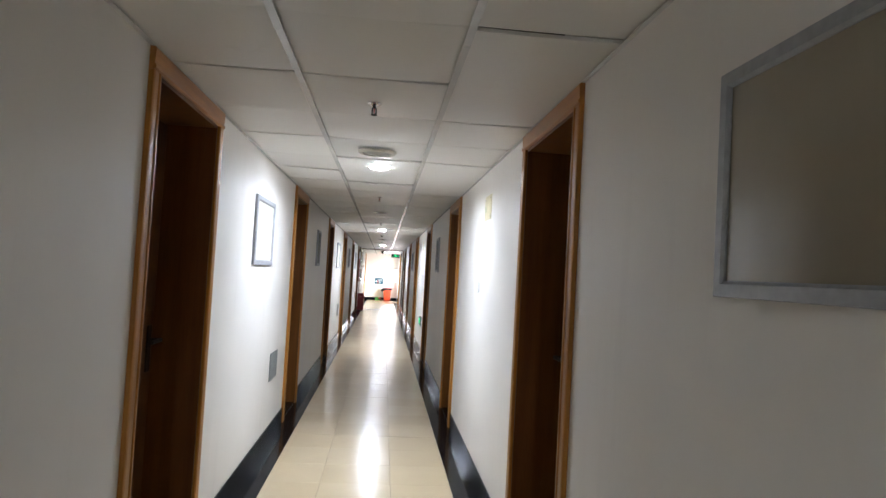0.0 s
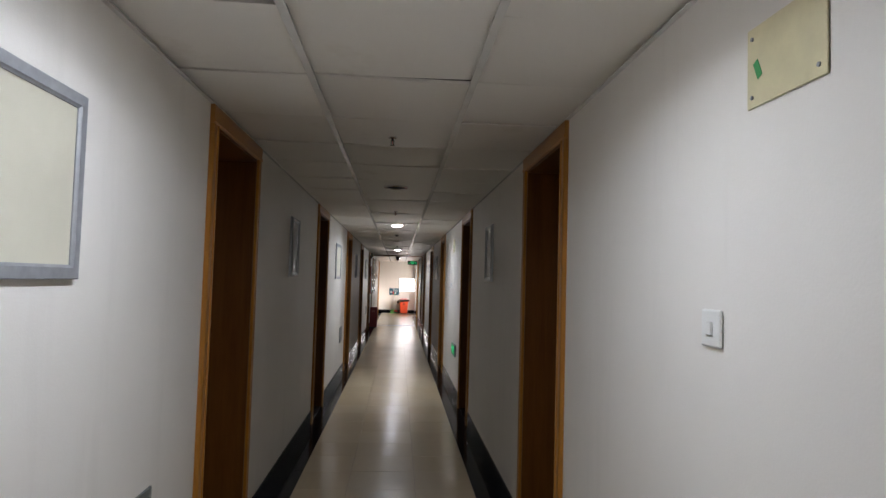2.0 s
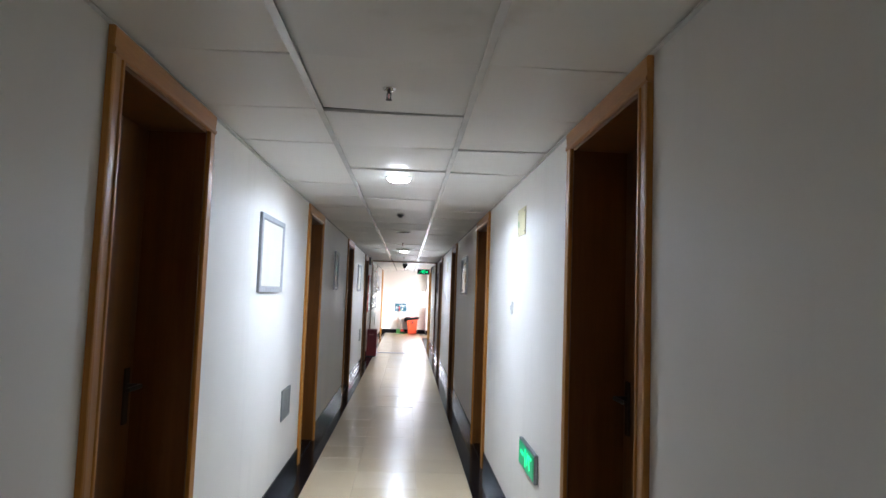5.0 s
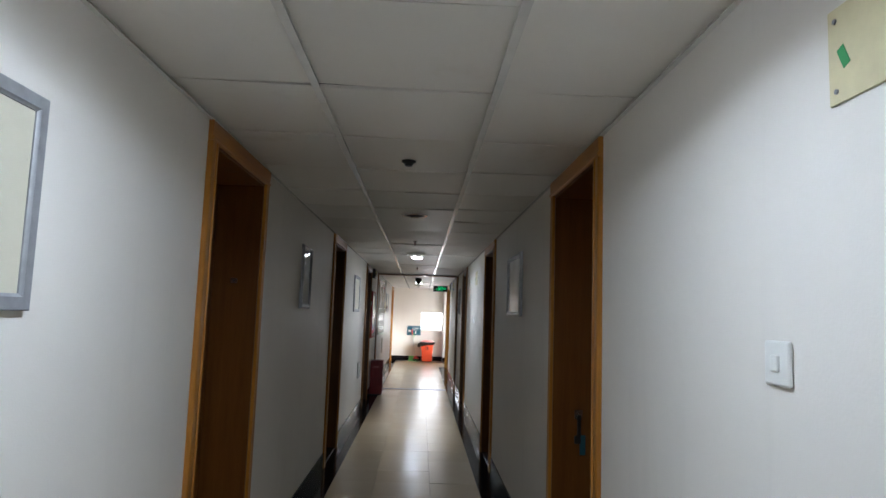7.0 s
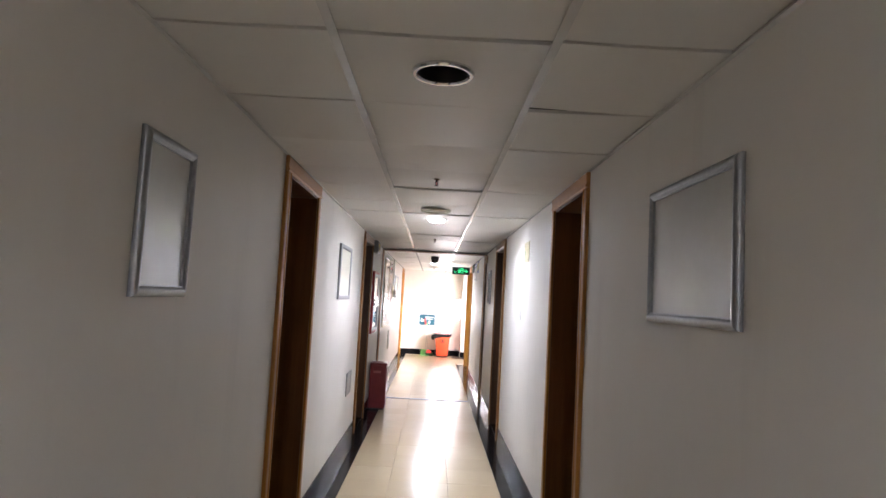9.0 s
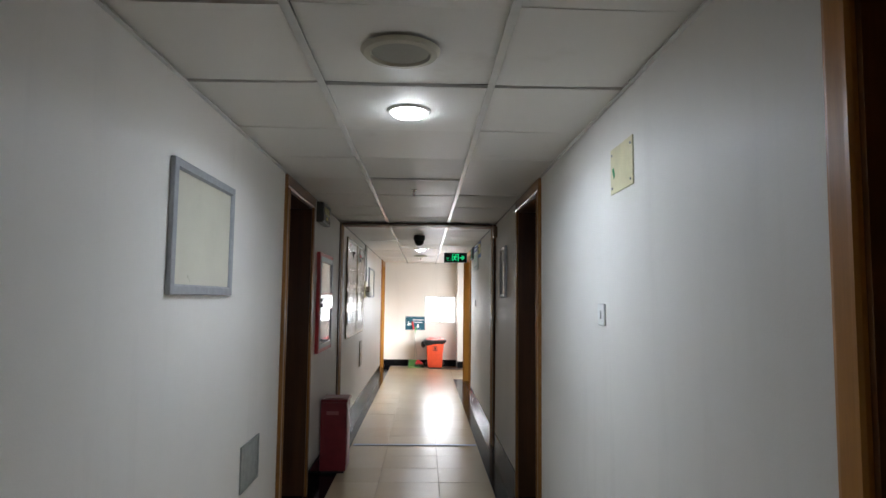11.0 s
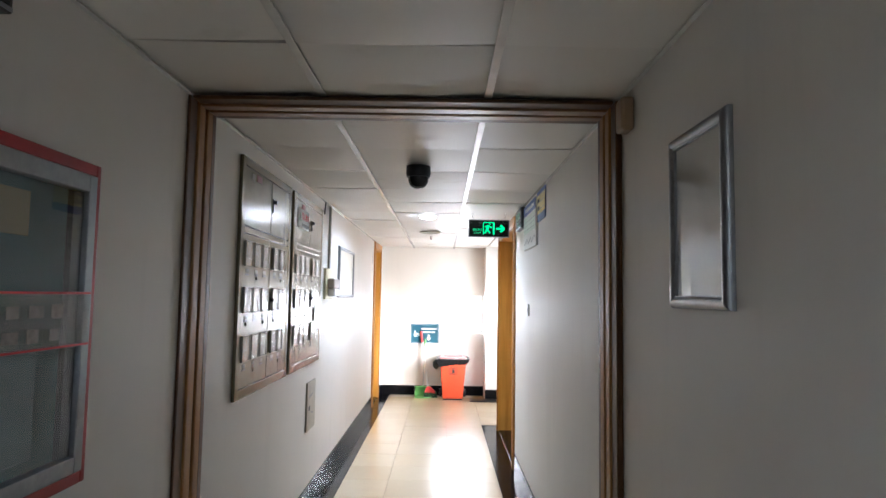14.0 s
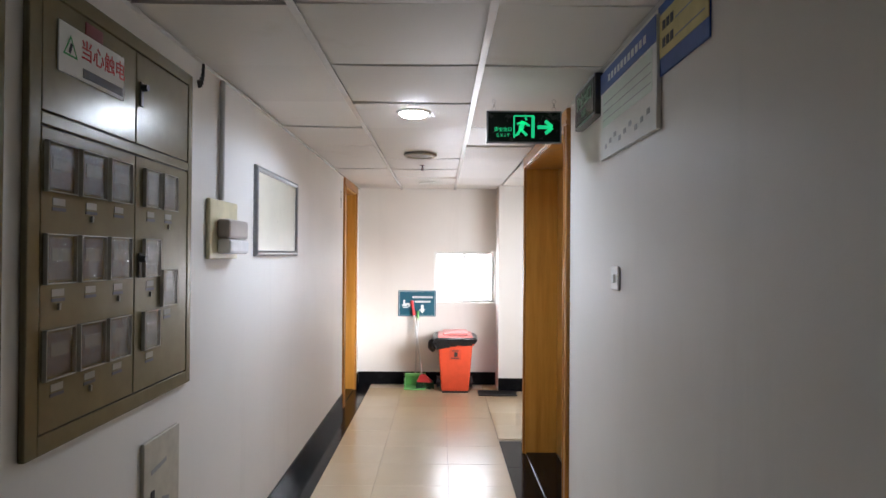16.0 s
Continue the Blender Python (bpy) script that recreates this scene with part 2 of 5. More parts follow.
ORANGE = plain("orange_bin_plastic", (0.72, 0.085, 0.030), 0.4, var=0.07)
LID_RED = plain("pale_red_bin_lid", (0.72, 0.25, 0.24), 0.3, var=0.1)
CABINET = plain("olive_beige_enamel", (0.19, 0.163, 0.088), 0.20, 0.15, var=0.08, scale=18, bump=0.0004)
CABINET_EDGE = plain("worn_cabinet_edge", (0.20, 0.19, 0.15), 0.4, 0.2, var=0.2, scale=30)
LOCK_METAL = plain("dark_worn_lock_metal", (0.075, 0.068, 0.055), 0.35, 0.6, var=0.25, scale=60)
METER = plain("dark_meter", (0.030, 0.028, 0.028), 0.4, var=0.3, scale=30)
METER_FACE = plain("meter_face", (0.11, 0.103, 0.09), 0.4, var=0.2, scale=40)


def moulded_cover():
    """Clear moulded plastic, slightly wavy."""
    k = Mat("clear_plastic", 0.10)
    k.colour((0.93, 0.94, 0.93))
    k.b.inputs["Transmission Weight"].default_value = 1.0
    k.b.inputs["IOR"].default_value = 1.33
    return k.bump(k.noise(k.coords(), 22, 2), 0.006, 0.5).m


CLEAR = moulded_cover()
PANE = glass("window_glass")
PAPER = plain("white_paper", (0.76, 0.76, 0.73), 0.6, var=0.05)
YELLOW_PAPER = plain("yellow_paper", (0.66, 0.56, 0.24), 0.6, var=0.1)
BLUE_PRINT = plain("blue_print", (0.04, 0.10, 0.38), 0.4, var=0.1)
PALE_TABLE = plain("pale_green_print", (0.58, 0.66, 0.58), 0.4, var=0.06)
TEAL = plain("teal_sign_print", (0.015, 0.10, 0.15), 0.4, var=0.1)
PRINT_WHITE = plain("white_print", (0.8, 0.82, 0.82), 0.4)
RED_PRINT = plain("red_print", (0.6, 0.03, 0.04), 0.5)
INK = plain("dark_ink", (0.03, 0.03, 0.035), 0.5)
GREY_INK = plain("grey_ink", (0.30, 0.30, 0.31), 0.5)
TEAL_TAG = plain("teal_tag_plastic", (0.018, 0.085, 0.105), 0.35, var=0.15)
BROWN_PLASTIC = plain("brown_plastic", (0.30, 0.20, 0.12), 0.4)
GREEN_PLASTIC = plain("green_plastic", (0.18, 0.48, 0.14), 0.4)
BROOM_RED = plain("red_broom_plastic", (0.65, 0.05, 0.05), 0.4)
BRISTLE = plain("dark_green_bristle", (0.02, 0.07, 0.03), 0.8, var=0.4, scale=80)
POLE = plain("broom_pole", (0.62, 0.62, 0.60), 0.3)
GLOBE = glow("lamp_diffuser", (0.93, 0.97, 1.0), 100.0)
EXIT_GREEN = glow("exit_green", (0.03, 0.85, 0.30), 1.1)
LOW_GREEN = glow("low_exit_green", (0.02, 0.42, 0.16), 0.26)
EXIT_BLACK = plain("exit_sign_black", (0.012, 0.02, 0.016), 0.25)
DULL_TEXT = plain("dull_sign_print", (0.50, 0.46, 0.20), 0.5)
SPEAKER = plain("speaker_cream", (0.52, 0.49, 0.40), 0.5, var=0.05)
HOSE = plain("folded_canvas_hose", (0.11, 0.185, 0.192), 0.8, var=0.2, scale=8)
TEAL_BACK = plain("cabinet_inside", (0.050, 0.140, 0.148), 0.6, var=0.2, scale=3)

# ---- building helpers ----


def bm_box(bm, x0, x1, y0, y1, z0, z1, bevel=0.0):
    r = bmesh.ops.create_cube(bm, size=1.0, matrix=Matrix.LocRotScale(((x0 + x1) / 2, (y0 + y1) / 2, (z0 + z1) / 2), None, (abs(x1 - x0), abs(y1 - y0), abs(z1 - z0))))
    if bevel:
        edges = {e for v in r["verts"] for e in v.link_edges}
        bmesh.ops.bevel(bm, geom=list(edges), offset=bevel, segments=2, profile=0.5, affect="EDGES")
    return bm


def box(x0, x1, y0, y1, z0, z1, bevel=0.0):
    return bm_box(bmesh.new(), x0, x1, y0, y1, z0, z1, bevel)


def cyl(r0, r1, h, m=None, seg=24, bm=None):
    bm = bm or bmesh.new()
    bmesh.ops.create_cone(bm, cap_ends=True, segments=seg, radius1=r0, radius2=r1, depth=h, matrix=m or Matrix())
    return bm


def lathe(profile, seg=32):
    """A turned shape about z from a few (radius, height) pairs."""
    bm = bmesh.new()
    rings = [[bm.verts.new((r * math.cos(a), r * math.sin(a), z)) for a in (2 * math.pi * i / seg for i in range(seg))] if r > 1e-5 else [bm.verts.new((0, 0, z))] for r, z in profile]
    for a, b in zip(rings, rings[1:]):
        for i in range(seg):
            j = (i + 1) % seg
            if len(a) == 1:
                bm.faces.new((a[0], b[j], b[i]))
            elif len(b) == 1:
                bm.faces.new((a[i], a[j], b[0]))
            else:
                bm.faces.new((a[i], a[j], b[j], b[i]))
    bmesh.ops.recalc_face_normals(bm, faces=bm.faces)
    return bm


def mesh_of(name, bm, material, smooth=False):
    me = bpy.data.meshes.new(name)
    bm.to_mesh(me)
    bm.free()
    me.materials.append(material)
    if smooth:
        me.shade_smooth()
        me.set_sharp_from_angle(angle=radians(35))
    return me


def part(name, bm, material, parent, label="", smooth=False, m=None):
    ob = new(name, mesh_of(name, bm, material, smooth))
    ob.parent = parent
    if m is not None:
        ob.matrix_basis = m
    return tagged(ob, label)


def thing(name, label, category, m=None, group="", kind=""):
    ob = new(name)
    ob.empty_display_size = 0.1
    if m is not None:
        ob.matrix_basis = m
    return tagged(ob, label, category, group, kind)


def single(name, bm, material, label, category, m=None, group="", kind="", smooth=False):
    ob = new(name, mesh_of(name, bm, material, smooth))
    if m is not None:
        ob.matrix_basis = m
    return tagged(ob, label, category, group, kind)


def lettering(name, text, size, material, parent, m, depth=0.0012):
    """Raised writing in the built-in font, its middle at m, read along m's x."""
    cu = bpy.data.curves.new(name, "FONT")
    cu.body, cu.size, cu.extrude, cu.align_x, cu.align_y = text, size, depth, "CENTER", "CENTER"
    tmp = bpy.data.objects.new(name, cu)
    scene.collection.objects.link(tmp)
    me = bpy.data.meshes.new_from_object(tmp.evaluated_get(bpy.context.evaluated_depsgraph_get()))
    bpy.data.objects.remove(tmp)
    me.materials.clear()
    me.materials.append(material)
    ob = new(name, me)
    ob.parent = parent
    ob.matrix_basis = m
    return ob


# Wall fixtures are built in a frame of their own: x along the wall to the reader's right, y out of the wall, z up.
WL, WR, H = -0.757, 0.815, 2.2


def turned(x, y, z, deg):
    return Matrix.Translation((x, y, z)) @ Matrix.Rotation(radians(deg), 4, "Z")


# local x runs along the wall, local -y points into the corridor
def left_wall(y, z=0.0):
    return turned(WL, y, z, 90)


def right_wall(y, z=0.0):
    return turned(WR, y, z, -90)


FACE = Matrix.Rotation(radians(90), 4, "X")   # lays writing onto a face that looks along local -y

# ---- structure ----
Y0, Y1, THICK = -6.0, 29.14, 0.30
DOORS = (1.93, 5.550, 9.142, 12.727, 16.268, 19.94)
WIDTHS = (0.955, 0.93, 0.93, 0.93, 0.93, 0.955)
CAS = 0.072
OPEN_TOP = 2.115
EXIT_DOOR = (25.17, 26.78)
LEFT_END_DOOR = (28.02, 28.90)
LOBBY_Y = 26.86


def wall_mesh(x0, x1, spans, y0, y1, top=2.5):
    """One wall as abutting blocks round its openings (y0, y1, head)."""
    bm = bmesh.new()
    y = y0
    for a, b, head in sorted(spans):
        bm_box(bm, x0, x1, y, a, 0, top)
        bm_box(bm, x0, x1, a, b, head, top)
        y = b
    bm_box(bm, x0, x1, y, y1, 0, top)
    return bm


door_spans = [(y - w / 2 + CAS, y + w / 2 - CAS, OPEN_TOP) for y, w in zip(DOORS, WIDTHS)]
single("wall_left", wall_mesh(WL - THICK, WL, door_spans + [(LEFT_END_DOOR[0] + CAS, LEFT_END_DOOR[1] - CAS, OPEN_TOP)], Y0, Y1), WALL, "white painted plaster corridor wall", "wall", kind="structure")
single("wall_right", wall_mesh(WR, WR + THICK, door_spans + [(EXIT_DOOR[0] + CAS, EXIT_DOOR[1] - CAS, OPEN_TOP)], Y0, LOBBY_Y), WALL, "white painted plaster corridor wall", "wall", kind="structure")
WIN = (0.10, 0.79, 0.92, 1.50)
bm = bmesh.new()
bm_box(bm, WL - THICK, WIN[0], Y1, Y1 + 0.24, 0, 2.5)
bm_box(bm, WIN[1], 3.0, Y1, Y1 + 0.24, 0, 2.5)
bm_box(bm, WIN[0], WIN[1], Y1, Y1 + 0.24, 0, WIN[2])
bm_box(bm, WIN[0], WIN[1], Y1, Y1 + 0.24, WIN[3], 2.5)
single("wall_end", bm, WALL, "pale end wall of the lobby with a small window", "wall", kind="structure")
# Unseen black sheets added to close off the space behind the doors.
single("wall_rooms_left", box(WL - THICK - 0.06, WL - THICK - 0.002, Y0, Y1, 0, 2.5), DARK_VOID, "black sheet standing in for the dark rooms behind the doors", "wall", kind="structure")
single("wall_rooms_right", box(WR + THICK + 0.002, WR + THICK + 0.06, Y0, LOBBY_Y - 0.21, 0, 2.5), DARK_VOID, "black sheet standing in for the dark rooms behind the doors", "wall", kind="structure")
single("column", box(0.80, 1.45, 28.80, Y1 - 0.002, 0, 2.5, 0.004), WALL, "white painted square column in the lobby corner", "column", kind="structure")
# Added end wall, out of view; the corridor itself runs on.
single("wall_back", box(WL - THICK, WR + THICK, Y0 - 0.2, Y0, 0, 2.5), WALL, "unseen white wall added to close off the corridor", "wall", kind="structure")
SIDE = (1.35, 2.55, 0.8, 2.1)
bm = bmesh.new()
bm_box(bm, WR + THICK, SIDE[0], LOBBY_Y - 0.2, LOBBY_Y, 0, 2.5)
bm_box(bm, SIDE[1], 3.0, LOBBY_Y - 0.2, LOBBY_Y, 0, 2.5)
bm_box(bm, SIDE[0], SIDE[1], LOBBY_Y - 0.2, LOBBY_Y, 0, SIDE[2])
bm_box(bm, SIDE[0], SIDE[1], LOBBY_Y - 0.2, LOBBY_Y, SIDE[3], 2.5)
single("wall_lobby_window", bm, WALL, "white lobby wall with the side window opening", "wall", kind="structure")
single("wall_lobby", box(2.60, 2.84, LOBBY_Y, Y1, 0, 2.5), WALL, "plain white side wall of the lobby", "wall", kind="structure")
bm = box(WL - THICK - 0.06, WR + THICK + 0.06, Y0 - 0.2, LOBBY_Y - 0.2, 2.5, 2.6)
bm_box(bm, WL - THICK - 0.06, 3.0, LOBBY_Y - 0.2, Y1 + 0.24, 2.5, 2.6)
single("ceiling_slab", bm, DARK_VOID, "slab above the panels, coloured black for the unlit void", "ceiling", kind="structure")


def ceiling():
    """Lay-in panels that sag between two lengthwise tees; one mesh each for panels and tees."""
    rnd = random.Random(4)
    verts, faces = [], []
    cols = ((WL + 0.004, -0.279), (-0.261, 0.321), (0.339, WR - 0.004))
    y = 1.070 - 0.6 * 12
    seam, restart = 22.04, 22.15
    n = 6
    while y < Y1:
        ya, yb = max(y, Y0), min(y + 0.6, Y1)
        if ya < seam < yb:
            yb = seam
        elif abs(ya - seam) < 0.001:
            yb = restart
        strips = list(cols)
        if ya > LOBBY_Y - 0.4:
            strips += [(WR + 0.02 + i * 0.6, WR + 0.61 + i * 0.6) for i in range(3)]
        for c, (xa, xb) in enumerate(strips):
            if c > 2 and yb < LOBBY_Y:
                continue
            sag = rnd.uniform(0.004, 0.014) * (1.0 if c == 1 else 0.7)
            curl = rnd.uniform(-0.003, 0.005)
            lift = [rnd.uniform(0.0, 0.009) for _ in range(4)]
            gap = rnd.uniform(0.0035, 0.0095)
            base = len(verts)
            if c == 1 and any(ya < q < yb for q in LAMPS_ON + LAMPS_DEAD):
                # a flat panel with a round hole for the lamp
                cx, cy, hx, hy, m = LAMP_X, (ya + yb) / 2, (xb - xa) / 2, (yb - ya) / 2 - gap, 40
                ly = next(q for q in LAMPS_ON + LAMPS_DEAD if ya < q < yb)
                for z in (H + 0.005, H + 0.017):
                    for i in range(m):
                        a = 2 * math.pi * i / m
                        k2 = 1 / max(abs(math.cos(a)), abs(math.sin(a)))
                        verts.append((cx + hx * k2 * math.cos(a), cy + hy * k2 * math.sin(a), z))
                        verts.append((cx + 0.083 * math.cos(a), ly + 0.083 * math.sin(a), z))
                for i in range(m):
                    p, q = base + 2 * i, base + 2 * ((i + 1) % m)
                    faces += [(p, p + 1, q + 1, q), (p + 2 * m, q + 2 * m, q + 1 + 2 * m, p + 1 + 2 * m), (p, q, q + 2 * m, p + 2 * m), (p + 1, p + 1 + 2 * m, q + 1 + 2 * m, q + 1)]
                continue
            for i in range(n + 1):
                for j in range(n + 1):
                    u, v = i / n, j / n
                    z = H + 0.007 - sag * 4 * u * (1 - u) * (0.35 + 0.65 * 4 * v * (1 - v)) + curl * (2 * v - 1) ** 2
                    z += lift[0] * (1 - u) * (1 - v) + lift[1] * u * (1 - v) + lift[2] * (1 - u) * v + lift[3] * u * v
                    verts.append((xa + (xb - xa) * u, ya + gap + (yb - ya - 2 * gap) * v, z))
            up = len(verts)
            verts += [(a, b, z + 0.012) for a, b, z in verts[base:up]]
            m = n + 1
            for i in range(n):
                for j in range(n):
                    q = (i * m + j, i * m + j + 1, (i + 1) * m + j + 1, (i + 1) * m + j)
                    faces.append(tuple(base + e for e in q))
                    faces.append(tuple(up + e for e in reversed(q)))
            rim = [j for j in range(m)] + [i * m + n for i in range(1, m)] + [n * m + j for j in range(n - 1, -1, -1)] + [i * m for i in range(n - 1, 0, -1)]
            for a, b in zip(rim, rim[1:] + rim[:1]):
                faces.append((base + b, base + a, up + a, up + b))
        y = yb
    me = bpy.data.meshes.new("ceiling")
    me.from_pydata(verts, [], faces)
    me.materials.append(PANEL)
    me.shade_smooth()
    me.set_sharp_from_angle(angle=radians(30))
    ob = new("ceiling", me)
    tagged(ob, "sagging off-white lay-in ceiling panels with dark gaps", "ceiling", kind="structure")
    bm = bmesh.new()
    for x in (-0.27, 0.33):
        ys = [Y0 + 3.6 * i for i in range(11)]
        for a in ys:
            b = min(a + 3.6, Y1)
            if b > a:
                bm_box(bm, x - 0.0135, x + 0.0135, a + 0.001, b - 0.001, H - 0.002, H + 0.001, 0.0008)
                bm_box(bm, x - 0.002, x + 0.002, a, b, H + 0.001, H + 0.03)
    for x, s in ((WL, 1), (WR, -1)):
        bm_box(bm, x, x + s * 0.016, Y0, LOBBY_Y if s < 0 else Y1, H - 0.003, H - 0.0005)
    single("ceiling_tees", bm, TEE, "white metal ceiling tees along the corridor", "ceiling trim", kind="structure")


ceiling()

# ---- openings: doors, portal, windows ----


def casing_profile(w, t, length, vertical=True):
    """A moulded board w wide, t proud (towards -y), with a bead on the inner side (x = 0)."""
    bm = bmesh.new()
    pts = [(0, 0.0), (0, -t * 0.72), (0.006, -t), (0.016, -t), (0.020, -t * 0.78), (w - 0.012, -t * 0.90), (w - 0.003, -t * 0.84), (w, -t * 0.72), (w, 0.0)]
    lo = [bm.verts.new((x, y, 0)) for x, y in pts]
    hi = [bm.verts.new((x, y, length)) for x, y in pts]
    n = len(pts)
    for i in range(n):
        bm.faces.new((lo[i], lo[(i + 1) % n], hi[(i + 1) % n], hi[i]))
    bm.faces.new(lo[::-1])
    bm.faces.new(hi)
    bmesh.ops.recalc_face_normals(bm, faces=bm.faces)
    return bm


def build_door(name, width, label, double=False, handle_right=True, jamb=0.27, wood=None, trim=None, head=None, lever=True):
    """A door seen from the corridor: outer casing width, with deep jambs and the leaf set far back."""
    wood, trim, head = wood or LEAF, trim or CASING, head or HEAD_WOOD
    d = thing(name, label, "door", kind="structure")
    hw = width / 2 - CAS
    top = OPEN_TOP
    proud = 0.023
    part("casing_side", casing_profile(CAS, proud, top - 0.001), trim, d, m=Matrix.Translation((hw, 0, 0)))
    bm = casing_profile(CAS, proud, top - 0.001)
    bmesh.ops.scale(bm, vec=(-1, 1, 1), verts=bm.verts)
    bmesh.ops.reverse_faces(bm, faces=bm.faces)
    part("casing_side", bm, trim, d, m=Matrix.Translation((-hw, 0, 0)))
    bm = casing_profile(H - 0.004 - top, proud + 0.002, width)
    part("casing_head", bm, head, d, m=Matrix.Translation((-width / 2, 0, top)) @ Matrix(((0, 0, 1, 0), (0, 1, 0, 0), (1, 0, 0, 0), (0, 0, 0, 1))))
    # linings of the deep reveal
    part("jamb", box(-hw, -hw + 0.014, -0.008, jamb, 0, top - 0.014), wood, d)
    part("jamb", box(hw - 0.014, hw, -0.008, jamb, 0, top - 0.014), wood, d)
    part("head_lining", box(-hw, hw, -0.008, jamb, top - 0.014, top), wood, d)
    part("threshold", box(-hw + 0.015, hw - 0.015, 0.0, jamb - 0.05, 0.001, 0.012, 0.002), GRANITE, d, "black granite threshold")
    spans = [(-hw + 0.016, hw - 0.016)] if not double else [(-hw + 0.016, -0.002), (0.002, hw - 0.016)]
    for i, (a, b) in enumerate(spans):
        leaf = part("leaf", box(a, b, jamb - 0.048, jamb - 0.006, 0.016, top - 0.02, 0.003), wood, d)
        side = 1 if (handle_right if not double else i == 0) else -1
        hx = (b - 0.062) if side > 0 else (a + 0.062)
        f = jamb - 0.048
        if lever:
            part("escutcheon", box(hx - 0.022, hx + 0.022, f - 0.009, f - 0.0005, 0.915, 1.135, 0.004), BRONZE, leaf, "dark metal lock plate")
            bm = cyl(0.010, 0.010, 0.05, Matrix.Translation((hx, f - 0.034, 1.065)) @ Matrix.Rotation(radians(90), 4, "X"), 14)
            bm_box(bm, hx - side * 0.115, hx + side * 0.008, f - 0.066, f - 0.052, 1.057, 1.075, 0.005)
            part("lever_handle", bm, DULL_CHROME, leaf, "dull metal lever handle")
        mid = (a + b) / 2
        if not double:
            bm = cyl(0.030, 0.028, 0.006, Matrix.Translation((mid, f - 0.003, 1.865)) @ Matrix.Rotation(radians(90), 4, "X") @ Matrix.Diagonal((1.2, 0.85, 1, 1)), 28)
            part("number_disc", bm, BRONZE, leaf, "dark oval number disc")
            part("door_viewer", cyl(0.011, 0.009, 0.008, Matrix.Translation((mid, f - 0.004, 1.62)) @ Matrix.Rotation(radians(90), 4, "X"), 16), BRONZE, leaf, "small dark metal door viewer")
    return d


BROWN_DOOR = "brown varnished wooden door, closed, in a deep wooden frame"
for side, place in (("right", right_wall), ("left", left_wall)):
    first = build_door(f"door_{side}_1", WIDTHS[0], BROWN_DOOR, handle_right=side == "left")
    first.matrix_basis = place(DOORS[0])
    second = build_door(f"door_{side}_2", WIDTHS[1], BROWN_DOOR, lever=False)
    second.matrix_basis = place(DOORS[1])
    third = build_door(f"door_{side}_3", WIDTHS[2], BROWN_DOOR, handle_right=side == "left")
    third.matrix_basis = place(DOORS[2])
    copy_thing(second, place(DOORS[3])).name = f"door_{side}_4"
    copy_thing(third, place(DOORS[4])).name = f"door_{side}_5"
DARK_DOOR = "very dark brown wooden door, closed, in a deep brown frame"
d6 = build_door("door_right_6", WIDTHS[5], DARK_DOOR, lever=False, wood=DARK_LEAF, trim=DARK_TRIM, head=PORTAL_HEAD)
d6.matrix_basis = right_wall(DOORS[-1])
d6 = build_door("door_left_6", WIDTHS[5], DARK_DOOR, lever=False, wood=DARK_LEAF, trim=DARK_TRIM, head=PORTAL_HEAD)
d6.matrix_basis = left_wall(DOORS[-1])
ex = build_door("door_exit", EXIT_DOOR[1] - EXIT_DOOR[0], "golden brown double door of the stair exit, closed", double=True, wood=DAYLIT_LEAF)
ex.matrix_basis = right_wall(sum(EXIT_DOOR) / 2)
le = build_door("door_lobby", LEFT_END_DOOR[1] - LEFT_END_DOOR[0], "golden brown wooden door beside the lobby wall, closed", wood=DAYLIT_LEAF)
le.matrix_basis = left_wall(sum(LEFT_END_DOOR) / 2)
latch = part("night_latch_plate", box(0.3765, 0.3785, 0.098, 0.132, 1.584, 1.612, 0.0008), CHROME, bpy.data.objects["door_left_4"], "small silver latch plate")
part("keyhole", cyl(0.005, 0.005, 0.003, Matrix.Translation((0.3758, 0.115, 1.597)) @ Matrix.Rotation(radians(90), 4, "Y"), 12), INK, latch, "dark keyhole")
latch = part("latch_plate", box(-0.3785, -0.3755, 0.106, 0.148, 0.944, 0.990, 0.001), CHROME, bpy.data.objects["door_right_4"], "small silver latch plate")
part("latch_knob", cyl(0.007, 0.006, 0.016, Matrix.Translation((-0.368, 0.127, 0.972)) @ Matrix.Rotation(radians(90), 4, "Y"), 14), CHROME, latch)
keys = thing("key_strap", "black key strap with a teal tag hanging from a latch", "key strap", right_wall(DOORS[3]) @ Matrix.Translation((-0.366, 0.127, 0.97)))
part("strap", box(-0.003, 0.003, -0.010, 0.010, -0.112, -0.004, 0.002), BLACK, keys)
part("ring", lathe([(0.010, 0.002), (0.014, 0.002), (0.014, -0.002), (0.010, -0.002), (0.010, 0.002)], 18), CHROME, keys, "small steel ring", m=Matrix.Translation((0, 0, -0.118)) @ Matrix.Rotation(radians(90), 4, "Y"))
part("key_head", box(-0.005, 0.005, -0.024, 0.010, -0.150, -0.108, 0.004), BLACK, keys, "black plastic key head")
part("tag", box(-0.0025, 0.0025, 0.004, 0.034, -0.205, -0.105, 0.002), TEAL_TAG, keys, "teal plastic tag")


